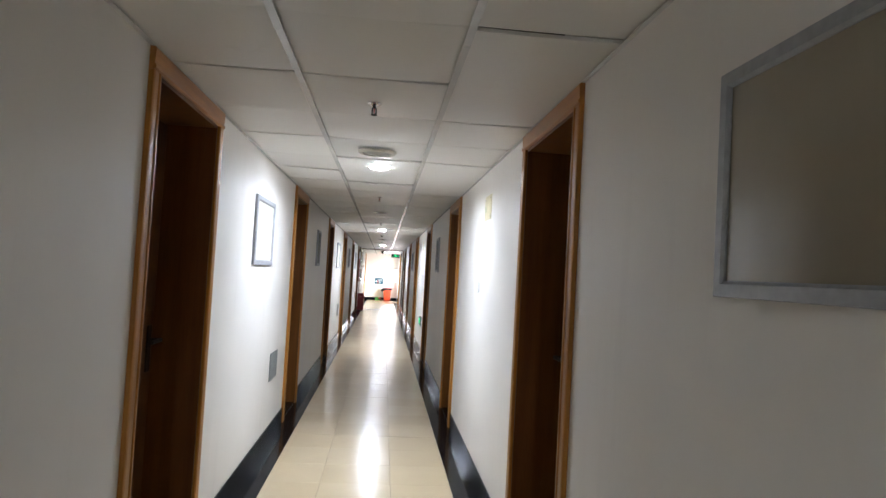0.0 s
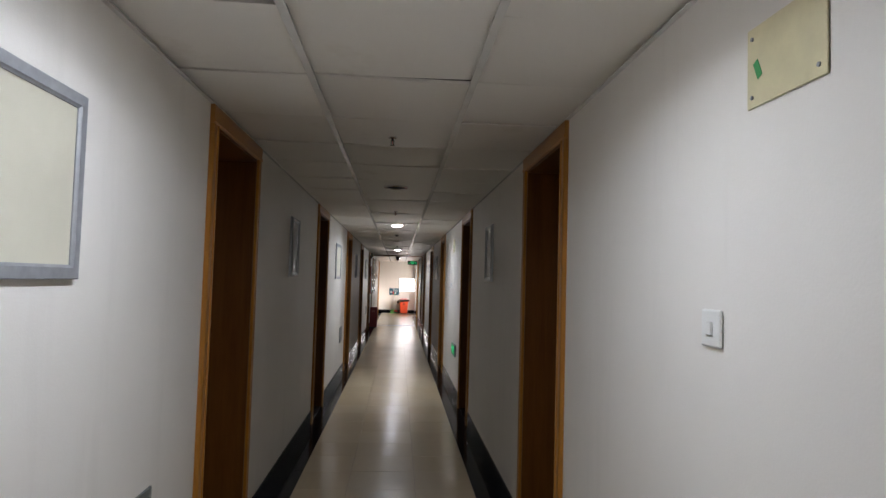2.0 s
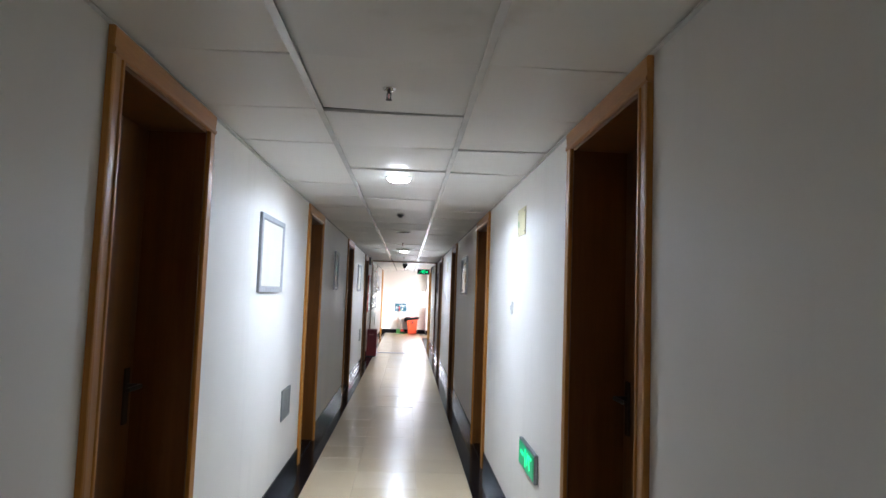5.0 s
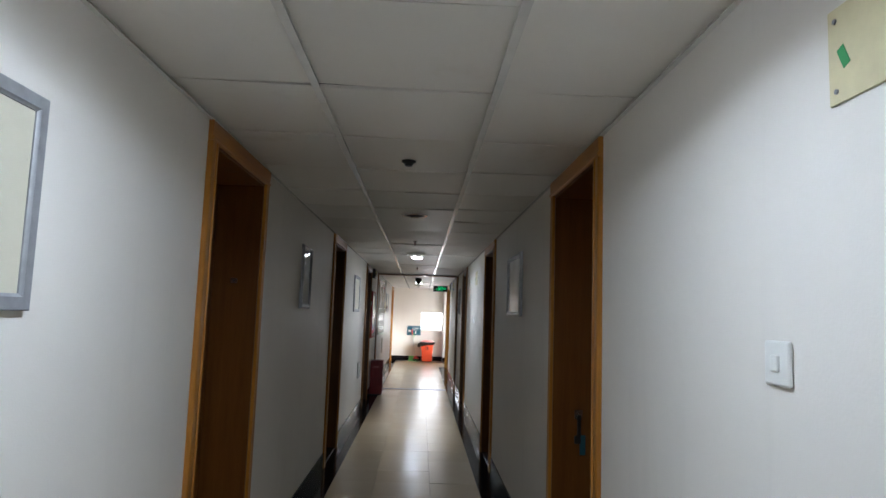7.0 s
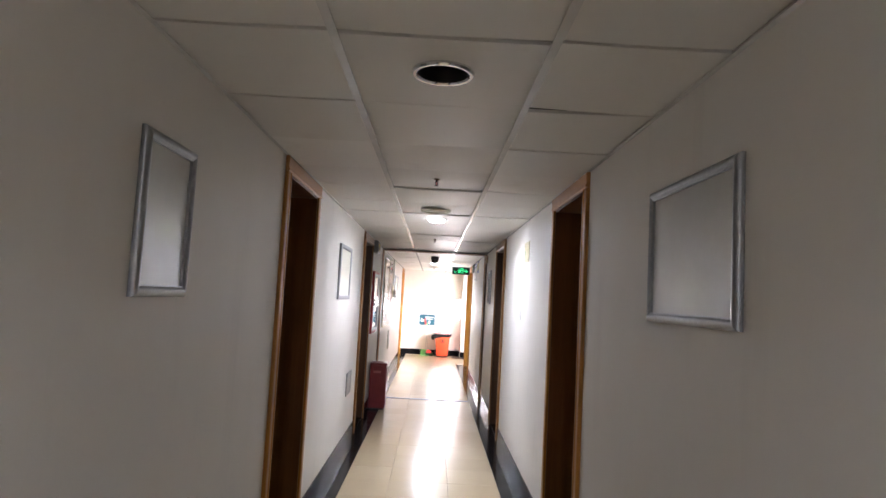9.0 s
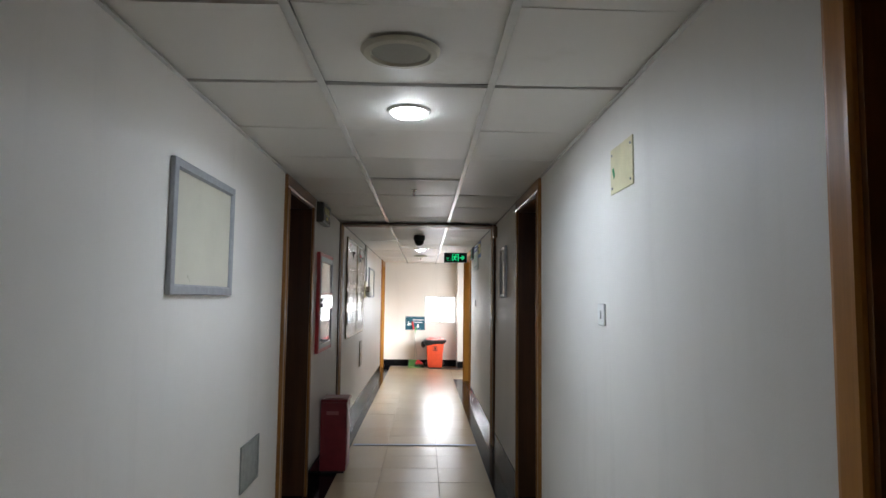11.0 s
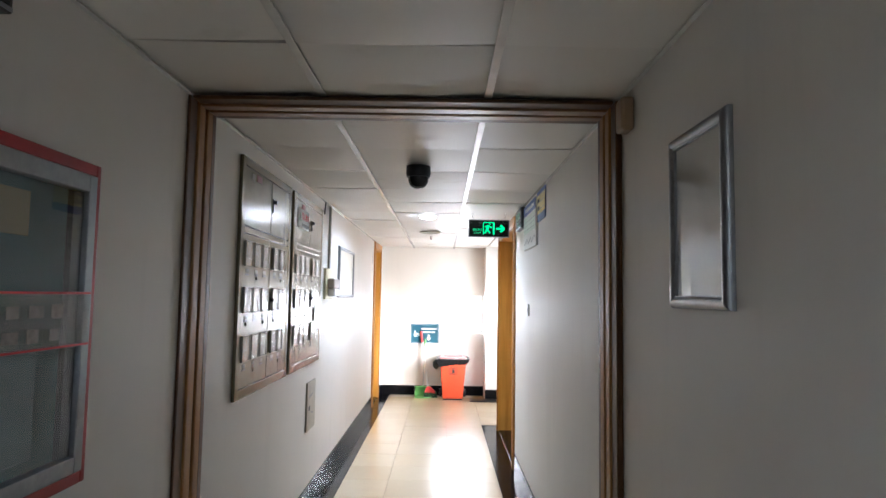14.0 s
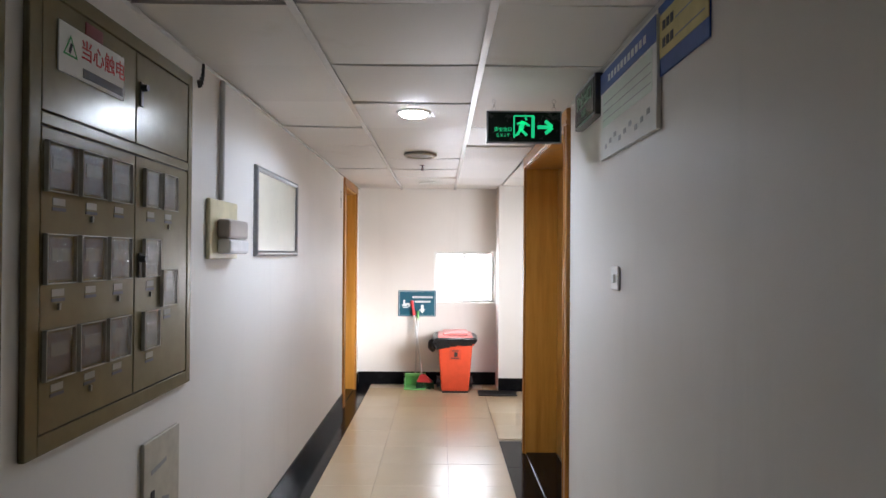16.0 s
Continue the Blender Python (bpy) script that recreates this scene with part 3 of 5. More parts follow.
def portal():
    """A wooden lining round the corridor, its boards running one behind the other with a groove between."""
    p = thing("corridor_portal", "brown moulded wooden lining across the corridor", "door frame", kind="structure")
    # Last value: pale boards take the wood coloured with the lobby's highlight.
    boards = ((21.912, 21.982, 0.011, 0.005, False), (21.983, 22.046, 0.017, 0.007, True), (22.047, 22.066, 0.008, 0.001, False), (22.067, 22.126, 0.016, 0.007, True), (22.127, 22.163, 0.0135, 0.003, False))
    top = H - 0.004
    for name, wall, inward in (("post", WL + 0.0005, 1), ("post", WR - 0.0005, -1)):
        post = None
        for ya, yb, t, bevel, pale in boards:
            xa, xb = sorted((wall, wall + inward * (t + (0.012 if inward < 0 else 0.0))))
            bm = box(xa, xb, ya, yb, 0, top, bevel)
            if post is None:
                post = part(name, bm, PORTAL_SHADED, p)
            else:
                part("moulding", bm, PORTAL_HIGHLIGHT if pale else PORTAL_SHADED, post)
    head = None
    for ya, yb, t, bevel, pale in boards:
        bm = box(WL + 0.0195, WR - 0.0315, ya - 0.002, yb - 0.002, H - 0.008 - t, H - 0.0045, bevel)
        if head is None:
            head = part("head", bm, PORTAL_SHADED, p)
        else:
            part("moulding", bm, HEAD_WOOD_X if pale else PORTAL_SHADED, head)
    return p


portal()
single("threshold_strip", box(WL + 0.18, WR - 0.18, 21.93, 21.99, 0.0005, 0.006, 0.002), ALU_DARK, "worn grey metal strip across the floor", "threshold", kind="structure")

win = thing("window_1", "small bright window in the end wall", "window", Matrix.Translation((0, Y1 + 0.10, 0)), kind="structure")
a, b, c, d = WIN
bm = bmesh.new()
for q in ((a, a + 0.03, c, d), (b - 0.03, b, c, d), (a + 0.03, b - 0.03, c, c + 0.03), (a + 0.03, b - 0.03, d - 0.03, d), ((a + b) / 2 - 0.012, (a + b) / 2 + 0.012, c + 0.03, d - 0.03)):
    bm_box(bm, q[0], q[1], 0, 0.05, q[2], q[3], 0.003)
part("window_frame", bm, PLASTIC, win)
pane = part("pane", box(a + 0.03, b - 0.03, 0.022, 0.028, c + 0.03, d - 0.03), PANE, win)
pane.visible_shadow = False
win2 = thing("window_2", "white framed side window of the lobby", "window", Matrix.Translation((0, LOBBY_Y - 0.14, 0)), kind="structure")
bm = bmesh.new()
for q in ((SIDE[0], SIDE[0] + 0.05, SIDE[2], SIDE[3]), (SIDE[1] - 0.05, SIDE[1], SIDE[2], SIDE[3]), (SIDE[0] + 0.05, SIDE[1] - 0.05, SIDE[2], SIDE[2] + 0.05), (SIDE[0] + 0.05, SIDE[1] - 0.05, SIDE[3] - 0.05, SIDE[3])):
    bm_box(bm, q[0], q[1], 0, 0.05, q[2], q[3], 0.003)
part("window_frame", bm, PLASTIC, win2)
pane = part("pane", box(SIDE[0] + 0.05, SIDE[1] - 0.05, 0.022, 0.028, SIDE[2] + 0.05, SIDE[3] - 0.05), PANE, win2)
pane.visible_shadow = False
single("backdrop", box(-60, 60, 95, 95.5, -20, 60), glow("hazy_daylight", (1.0, 0.98, 0.95), 3.0), "bright hazy distance outside the window", "backdrop", kind="structure")

# ---- ceiling fixtures ----


def downlight(lit):
    d = thing("downlight", "recessed round downlight, lit white" if lit else "recessed round downlight with a dead dark opening", "downlight", group="corridor downlights")
    part("trim_ring", lathe([(0.078, 0.03), (0.078, -0.001), (0.083, -0.006), (0.092, -0.006), (0.097, 0.0), (0.097, 0.006), (0.082, 0.006), (0.082, 0.03), (0.078, 0.03)] if not lit else [(0.072, 0.03), (0.072, 0.0015), (0.077, 0.0), (0.087, 0.003), (0.091, 0.008), (0.091, 0.011), (0.082, 0.011), (0.082, 0.03), (0.072, 0.03)], 40), CHROME if not lit else PLASTIC, d, smooth=True)
    part("can", lathe([(0.078, 0.0), (0.070, 0.10), (0.0, 0.10)], 32), BLACK if not lit else PLASTIC, d, smooth=True)
    if lit:
        part("diffuser", lathe([(0.0715, 0.006), (0.071, -0.004), (0.064, -0.011), (0.047, -0.016), (0.028, -0.018), (0.0, -0.019)], 32), GLOBE, d, "glowing white diffuser", smooth=True)
    return d


lit, dead = downlight(True), downlight(False)
for src, ys in ((lit, LAMPS_ON), (dead, LAMPS_DEAD)):
    src.matrix_basis = Matrix.Translation((LAMP_X, ys[0], H - 0.004))
    for y in ys[1:]:
        copy_thing(src, Matrix.Translation((LAMP_X, y, H - 0.004)))


def sprinkler():
    s = thing("sprinkler", "small dull metal fire sprinkler head under the ceiling", "sprinkler", group="ceiling sprinklers")
    part("escutcheon", lathe([(0.0, 0.0), (0.040, 0.0), (0.040, -0.004), (0.030, -0.010), (0.012, -0.012), (0.0, -0.012)], 24), CHROME, s, "shiny round rose", smooth=True)
    bm = cyl(0.010, 0.010, 0.022, Matrix.Translation((0, 0, -0.020)), 12)
    for sx in (-1, 1):
        cyl(0.0035, 0.0035, 0.038, Matrix.Translation((sx * 0.011, 0, -0.046)), 8, bm)
    part("frame", bm, BRONZE, s)
    part("bulb", cyl(0.003, 0.003, 0.03, Matrix.Translation((0, 0, -0.044)), 8), RED_PRINT, s, "red glass bulb")
    part("deflector", cyl(0.020, 0.017, 0.004, Matrix.Translation((0, 0, -0.067)), 16), BRONZE, s)
    return s


sp = sprinkler()
single("capped_sprinkler", lathe([(0.0, 0.0), (0.036, 0.0), (0.036, -0.006), (0.022, -0.014), (0.016, -0.026), (0.0, -0.028)], 24), BLACK, "dark capped sprinkler outlet in the ceiling", "sprinkler", Matrix.Translation((0.02, 12.82, H - 0.001)), smooth=True)
for i, y in enumerate((1.98, 5.58, 9.11, 16.22, 19.955, 27.19)):
    m = Matrix.Translation((0.02, y, H - 0.004)) @ Matrix.Scale(0.78, 4)
    if i:
        copy_thing(sp, m)
    else:
        sp.matrix_basis = m


def speaker():
    s = thing("ceiling_speaker", "round cream ceiling speaker with a flat rim", "speaker", group="ceiling speakers")
    part("rim", lathe([(0.088, -0.004), (0.092, -0.014), (0.112, -0.012), (0.122, 0.0), (0.088, 0.0), (0.088, -0.004)], 40), SPEAKER, s, smooth=True)
    part("grille", lathe([(0.088, -0.005), (0.05, -0.010), (0.0, -0.011)], 40), plain("speaker_grille", (0.36, 0.35, 0.31), 0.6, var=0.1, scale=200, bump=0.001), s, "finer grey-cream grille", smooth=True)
    return s


sk = speaker()
for i, y in enumerate((3.13, 17.53, 26.66)):
    m = Matrix.Translation((0.02, y, H - 0.006))
    if i:
        copy_thing(sk, m)
    else:
        sk.matrix_basis = m
single("access_disc", lathe([(0.0, -0.006), (0.085, -0.006), (0.092, 0.0), (0.0, 0.0)], 32), PLASTIC, "flat white disc in the lobby ceiling", "ceiling disc", Matrix.Translation((0.04, 28.41, H - 0.006)), smooth=True)

dome = thing("security_camera", "black dome security camera under the ceiling", "security camera", Matrix.Translation((0.03, 23.13, H - 0.002)) @ Matrix.Scale(0.86, 4))
part("base", lathe([(0.0, 0.0), (0.078, 0.0), (0.080, -0.05), (0.074, -0.072), (0.0, -0.072)], 32), BLACK, dome, smooth=True)
part("dome", lathe([(0.066, -0.072), (0.064, -0.10), (0.050, -0.128), (0.028, -0.142), (0.0, -0.146)], 32), plain("smoked_dome", (0.02, 0.02, 0.022), 0.06), dome, "glossy smoked dome", smooth=True)

single("ceiling_sensor", lathe([(0.0, 0.0), (0.034, 0.0), (0.034, -0.008), (0.018, -0.016), (0.0, -0.017)], 24), BLACK, "small dark round sensor under the ceiling", "sensor", Matrix.Translation((0.01, 23.75, H - 0.001)), smooth=True)

# ---- wall fixtures ----


def mitred_bar(length, border, depth, flat):
    """A rounded or flat frame bar with mitred ends, along x, its outer edge at z = 0 and its face towards -y."""
    prof = [(0.0, 0.001), (0.0, 0.45 * depth), (0.10 * border, 0.72 * depth), (0.26 * border, 0.93 * depth), (0.45 * border, depth), (0.64 * border, 0.94 * depth), (0.80 * border, 0.74 * depth), (0.86 * border, 0.60 * depth), (0.87 * border, 0.80 * depth), (border, 0.76 * depth), (border, 0.001)]
    if flat:
        prof = [(0.0, 0.001), (0.0, 0.72 * depth), (0.07 * border, 0.80 * depth), (0.80 * border, 0.84 * depth), (0.85 * border, 0.70 * depth), (border, 0.58 * depth), (border, 0.001)]
    bm = bmesh.new()
    ends = [[bm.verts.new((e * (length / 2 - u), -h, u)) for u, h in prof] for e in (-1, 1)]
    n = len(prof)
    for i in range(n):
        j = (i + 1) % n
        bm.faces.new((ends[0][i], ends[0][j], ends[1][j], ends[1][i]))
    bm.faces.new(ends[0][::-1])
    bm.faces.new(ends[1])
    bmesh.ops.recalc_face_normals(bm, faces=bm.faces)
    return bm


def notice_frame(label, w, h, border, board, edge, group):
    """An aluminium notice frame, hung flat; its foot is at the origin's height, its middle at the origin's x."""
    f = thing("wall_notice", label, "notice board", group=group)
    depth = 0.024
    for length, turn, x, z in ((w, 0, 0, 0), (w, 180, 0, h), (h, 90, -w / 2, h / 2), (h, -90, w / 2, h / 2)):
        part("frame_bar", mitred_bar(length, border, depth, edge is GREY_ALU), edge, f, smooth=True, m=Matrix.Translation((x, 0, z)) @ Matrix.Rotation(radians(turn), 4, "Y"))
    part("board", box(-w / 2 + border - 0.002, w / 2 - border + 0.002, -0.010, -0.002, border - 0.002, h - border + 0.002), board, f)
    return f


big = notice_frame("empty cream notice board in a grey aluminium frame", 0.66, 0.467, 0.036, CREAM, GREY_ALU, "notice boards")
big.matrix_basis = left_wall(3.69, 1.44)
copy_thing(big, left_wall(10.89, 1.44))
copy_thing(big, left_wall(18.105, 1.448))
wide = notice_frame("wide empty cream notice board in a silver frame", 0.88, 0.459, 0.030, CREAM, ALU, "notice boards")
wide.matrix_basis = left_wall(25.63, 1.45)
gl = notice_frame("glazed notice board in a silver aluminium frame", 0.655, 0.46, 0.034, MIRROR_BOARD, ALU, "glazed notice boards")
gl.matrix_basis = right_wall(14.52, 1.462)
gl2 = notice_frame("glazed notice board, coloured dark, in a dull grey frame", 0.66, 0.47, 0.034, CREAM_GLASS, GREY_ALU, "glazed notice boards")
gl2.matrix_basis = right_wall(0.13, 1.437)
nar = notice_frame("narrow glazed notice frame with silver edges", 0.345, 0.458, 0.034, MIRROR_BOARD, ALU, "narrow notice frames")
nar.matrix_basis = right_wall(7.405, 1.462)
copy_thing(nar, right_wall(21.232, 1.458))
copy_thing(nar, left_wall(7.31, 1.458))
copy_thing(nar, left_wall(14.44, 1.466))


def vent():
    v = thing("vent_grille", "grey metal wall grille near the floor", "vent", group="wall grilles")
    w, h = 0.315, 0.22
    for x0, x1, z0, z1 in ((-w / 2, -w / 2 + 0.018, 0, h), (w / 2 - 0.018, w / 2, 0, h), (-w / 2 + 0.018, w / 2 - 0.018, 0, 0.018), (-w / 2 + 0.018, w / 2 - 0.018, h - 0.018, h)):
        part("frame_bar", box(x0, x1, -0.010, -0.001, z0, z1, 0.002), STEEL, v)
    part("backing", box(-w / 2 + 0.016, w / 2 - 0.016, -0.002, -0.0005, 0.016, h - 0.016), METER, v)
    for i in range(12):
        z = 0.026 + i * (h - 0.05) / 11
        bm = box(-w / 2 + 0.018, w / 2 - 0.018, -0.001, 0.0, -0.008, 0.008)
        part("slat", bm, STEEL, v, m=Matrix.Translation((0, -0.005, z)) @ Matrix.Rotation(radians(-24), 4, "X"))
    return v


ve = vent()
ve.matrix_basis = left_wall(4.45, 0.513)
for y in (11.63, 18.87):
    copy_thing(ve, left_wall(y, 0.513))


def wall_plate():
    p = thing("cover_plate", "cream blank cover plate with corner screws and a green mark", "cover plate", group="cover plates")
    part("plate", box(-0.125, 0.125, -0.006, -0.001, 0, 0.172, 0.0015), CREAM_PLASTIC, p)
    for x in (-0.105, 0.105):
        for z in (0.022, 0.148):
            part("screw", cyl(0.0045, 0.0045, 0.003, Matrix.Translation((x, -0.0072, z)) @ Matrix.Rotation(radians(90), 4, "X"), 10), ALU_DARK, p)
    part("sticker", box(-0.009, 0.009, -0.0075, -0.0062, -0.020, 0.020, 0.0004), GREEN_TAG, p, "small green mark", m=Matrix.Translation((-0.085, 0, 0.078)) @ Matrix.Rotation(radians(-24), 4, "Y"))
    return p


wp = wall_plate()
wp.matrix_basis = right_wall(3.52, 1.845)
for y in (10.75, 17.893):
    copy_thing(wp, right_wall(y, 1.845))


def switch():
    s = thing("light_switch", "small white plastic wall switch", "light switch", group="wall switches")
    part("plate", box(-0.043, 0.043, -0.011, -0.001, 0, 0.088, 0.005), PLASTIC, s)
    part("rocker", box(-0.013, 0.013, -0.017, -0.0105, 0.028, 0.060, 0.003), PLASTIC, s)
    return s


sw = switch()
sw.matrix_basis = right_wall(3.79, 1.325)
for m in (right_wall(11.05, 1.345), right_wall(18.155, 1.345), right_wall(24.35, 1.34), left_wall(20.555, 1.545)):
    copy_thing(sw, m)


def exit_box(label, text_mat, face_mat, w, h, t, lit_text=True):
    b = thing("exit_sign_box", label, "exit sign")
    part("housing", box(-w / 2, w / 2, -t, -0.001, 0, h, 0.004), plain("grey_black_sign_housing", (0.06, 0.058, 0.052), 0.4), b)
    for z in (0.002, h - 0.012):
        part("edge_strip", box(-w / 2 + 0.004, w / 2 - 0.004, -t - 0.003, -t - 0.0005, z, z + 0.010, 0.001), ALU, b, "thin silver edge strip")
    part("face", box(-w / 2 + 0.014, w / 2 - 0.014, -t - 0.003, -t + 0.001, 0.014, h - 0.014), face_mat, b, "dark face panel")
    lettering("lettering", "安全出口", h * 0.40, text_mat, b, Matrix.Translation((0, -t - 0.004, h * 0.61)) @ FACE)
    lettering("lettering", "EXIT", h * 0.24, text_mat, b, Matrix.Translation((0, -t - 0.004, h * 0.27)) @ FACE)
    return b


eb = exit_box("unlit dark exit sign box on the wall", DULL_TEXT, EXIT_BLACK, 0.37, 0.16, 0.055)
eb.matrix_basis = left_wall(20.745, 2.035)
eb2 = exit_box("dim green exit sign box on the wall", plain("dim_green_print", (0.25, 0.42, 0.28), 0.4), EXIT_BLACK, 0.36, 0.165, 0.036)
eb2.matrix_basis = right_wall(24.72, 2.022)

low = thing("low_exit_sign", "green exit sign in a silver frame low on the wall", "exit sign", right_wall(10.34, 0.51))
part("frame", box(-0.215, 0.215, -0.022, -0.001, 0, 0.15, 0.005), ALU, low)
part("face", box(-0.20, 0.20, -0.0245, -0.0215, 0.014, 0.136), LOW_GREEN, low, "green glowing face")
for x0, x1, z0, z1, tilt in ((-0.15, -0.05, 0.075, 0.095, 0), (-0.02, 0.0, 0.03, 0.125, 0), (0.03, 0.055, 0.05, 0.12, 25), (0.08, 0.105, 0.04, 0.11, -25), (0.06, 0.15, 0.10, 0.115, 0)):
    part("pictogram_bar", box(x0 - (x0 + x1) / 2, x1 - (x0 + x1) / 2, -0.0008, 0.0008, z0 - (z0 + z1) / 2, z1 - (z0 + z1) / 2), EXIT_GREEN, low, m=Matrix.Translation(((x0 + x1) / 2, -0.0256, (z0 + z1) / 2)) @ Matrix.Rotation(radians(tilt), 4, "Y"))


def hanging_exit():
    e = thing("exit_sign", "black hanging exit sign with green glowing symbols", "exit sign", Matrix.Translation((0.56, 25.0, 1.985)))
    w, h = 0.350, 0.152
    part("frame", box(-w / 2, w / 2, -0.012, 0.012, 0, h, 0.003), ALU_DARK, e)
    face = part("face", box(-w / 2 + 0.008, w / 2 - 0.008, -0.0145, -0.0115, 0.008, h - 0.008), EXIT_BLACK, e, "black glass face")
    for x in (-0.14, 0.14):
        bm = bmesh.new()
        for k, z in enumerate((0.012, 0.030, 0.048)):
            seg = 12
            mm = Matrix.Translation((x, 0, h + z - 0.002)) @ Matrix.Rotation(radians(90 * k), 4, "Z") @ Matrix.Rotation(radians(90), 4, "X")
            ring = lathe([(0.008, 0.0015), (0.011, 0.0015), (0.011, -0.0015), (0.008, -0.0015), (0.008, 0.0015)], seg)
            me = bpy.data.meshes.new("tmp")
            ring.to_mesh(me)
            ring.free()
            me.transform(mm)
            bm.from_mesh(me)
            bpy.data.meshes.remove(me)
        part("chain", bm, CHROME, e)
    f = -0.0152
    lettering("lettering", "安全出口", 0.021, EXIT_GREEN, e, Matrix.Translation((-0.098, f, 0.063)) @ FACE, 0.0006)
    lettering("lettering", "E X I T", 0.021, EXIT_GREEN, e, Matrix.Translation((-0.098, f, 0.036)) @ FACE, 0.0006)

    def bar(name, x0, z0, x1, z1, t):
        length, ang = math.hypot(x1 - x0, z1 - z0), math.atan2(z1 - z0, x1 - x0)
        part(name, box(-length / 2, length / 2, -0.0006, 0.0006, -t / 2, t / 2), EXIT_GREEN, face, m=Matrix.Translation(((x0 + x1) / 2, f, (z0 + z1) / 2)) @ Matrix.Rotation(-ang, 4, "Y"))
    for q in ((-0.047, 0.025, -0.047, 0.127, 0.006), (-0.047, 0.127, 0.044, 0.127, 0.006), (0.041, 0.025, 0.041, 0.127, 0.014),
              (-0.004, 0.102, -0.016, 0.064, 0.022), (-0.016, 0.066, 0.012, 0.036, 0.012), (-0.018, 0.064, -0.030, 0.040, 0.012), (-0.030, 0.040, -0.044, 0.036, 0.010), (0.0, 0.098, 0.026, 0.080, 0.009), (-0.004, 0.098, -0.034, 0.090, 0.009), (0.004, 0.112, 0.012, 0.116, 0.014)):
        bar("pictogram_bar", *q)
    for q in ((0.062, 0.075, 0.118, 0.075, 0.016), (0.098, 0.104, 0.131, 0.077, 0.015), (0.098, 0.046, 0.131, 0.073, 0.015)):
        bar("arrow_bar", *q)
    return e


hanging_exit()

TAPE_PRINT = plain("faded_tape_print", (0.20, 0.185, 0.165), 0.4, var=0.25, scale=60)
# fire hose cabinet let into the wall
fh = thing("fire_cabinet", "red-edged hose cabinet with a glazed aluminium door", "fire cabinet", left_wall(20.985, 1.0))
w, h = 0.69, 0.806
for x0, x1, z0, z1 in ((-w / 2, -w / 2 + 0.045, 0, h), (w / 2 - 0.02, w / 2, 0, h), (-w / 2 + 0.045, w / 2 - 0.02, 0, 0.03), (-w / 2 + 0.045, w / 2 - 0.02, h - 0.03, h)):
    part("red_edge", box(x0, x1, -0.030, -0.001, z0, z1, 0.003), RED_PAINT, fh, "red enamelled edge")
door = part("door_frame", box(-w / 2 + 0.046, -w / 2 + 0.080, -0.034, -0.001, 0.031, h - 0.031, 0.003), ALU_DARK, fh)
for x0, x1, z0, z1 in ((w / 2 - 0.055, w / 2 - 0.021, 0.031, h - 0.031), (-w / 2 + 0.080, w / 2 - 0.055, 0.031, 0.072), (-w / 2 + 0.080, w / 2 - 0.055, h - 0.075, h - 0.031)):
    part("door_bar", box(x0, x1, -0.034, -0.001, z0, z1, 0.003), ALU_DARK, door)
part("back_panel", box(-w / 2 + 0.079, w / 2 - 0.054, -0.004, -0.001, 0.071, h - 0.074), TEAL_BACK, fh)
part("hose_bundle", box(-0.16, 0.15, -0.014, -0.004, 0.10, 0.34, 0.004), HOSE, fh, "pale folded hose behind the glass")
part("label_card", box(-0.12, 0.10, -0.010, -0.004, 0.60, 0.70, 0.001), plain("dim_yellow_card", (0.30, 0.27, 0.15), 0.6), fh, "yellow instruction card")
part("inner_bar", box(w / 2 - 0.100, w / 2 - 0.058, -0.019, -0.004, 0.074, h - 0.077), BLACK, fh, "black inner edge")
part("glass_pane", box(-w / 2 + 0.079, w / 2 - 0.054, -0.024, -0.020, 0.071, h - 0.074), PANE, fh).visible_shadow = False
part("seal_strip", box(-w / 2 + 0.06, w / 2 - 0.03, -0.0355, -0.0345, 0.345, 0.475), glass("cloudy_tape", (0.92, 0.88, 0.86), 0.12), fh, "cloudy sealing tape with red edges")
for z in (0.345, 0.472):
    part("seal_line", box(-w / 2 + 0.06, w / 2 - 0.03, -0.0365, -0.0355, z, z + 0.005), RED_PRINT, fh)
scrawl = random.Random(5)
for row, z in enumerate((0.378, 0.432)):
    for k in range(6):
        x = -0.20 + 0.075 * k + scrawl.uniform(-0.008, 0.008)
        wide, tall = scrawl.uniform(0.018, 0.026), scrawl.uniform(0.012, 0.018)
        part("print_mark", box(x - wide, x + wide, -0.0362, -0.0356, z - tall, z + tall), TAPE_PRINT, fh)
bm = cyl(0.014, 0.012, 0.016, Matrix.Translation((-w / 2 + 0.07, -0.042, 0.42)) @ Matrix.Rotation(radians(90), 4, "X"), 16)
bm_box(bm, -w / 2 + 0.062, -w / 2 + 0.078, -0.047, -0.034, 0.36, 0.395, 0.003)
part("lock", bm, BLACK, fh, "small black lock")

# red box on the floor under the cabinet
rb = thing("extinguisher_box", "dark red metal extinguisher box with a lid, on the floor", "extinguisher box", turned(WL + 0.013, 21.075, 0, 90))
part("body", box(-0.128, 0.128, -0.215, -0.002, 0.02, 0.575, 0.005), DARK_RED, rb)
part("plinth", box(-0.115, 0.115, -0.20, -0.01, 0.0, 0.02), BLACK, rb)
part("lid", box(-0.136, 0.136, -0.224, -0.001, 0.575, 0.602, 0.006), DARK_RED, rb)
part("lid_panel", box(-0.10, 0.10, -0.19, -0.035, 0.602, 0.607, 0.002), DARK_RED, rb)
part("door_panel", box(-0.108, 0.108, -0.219, -0.2155, 0.06, 0.54, 0.001), DARK_RED, rb)
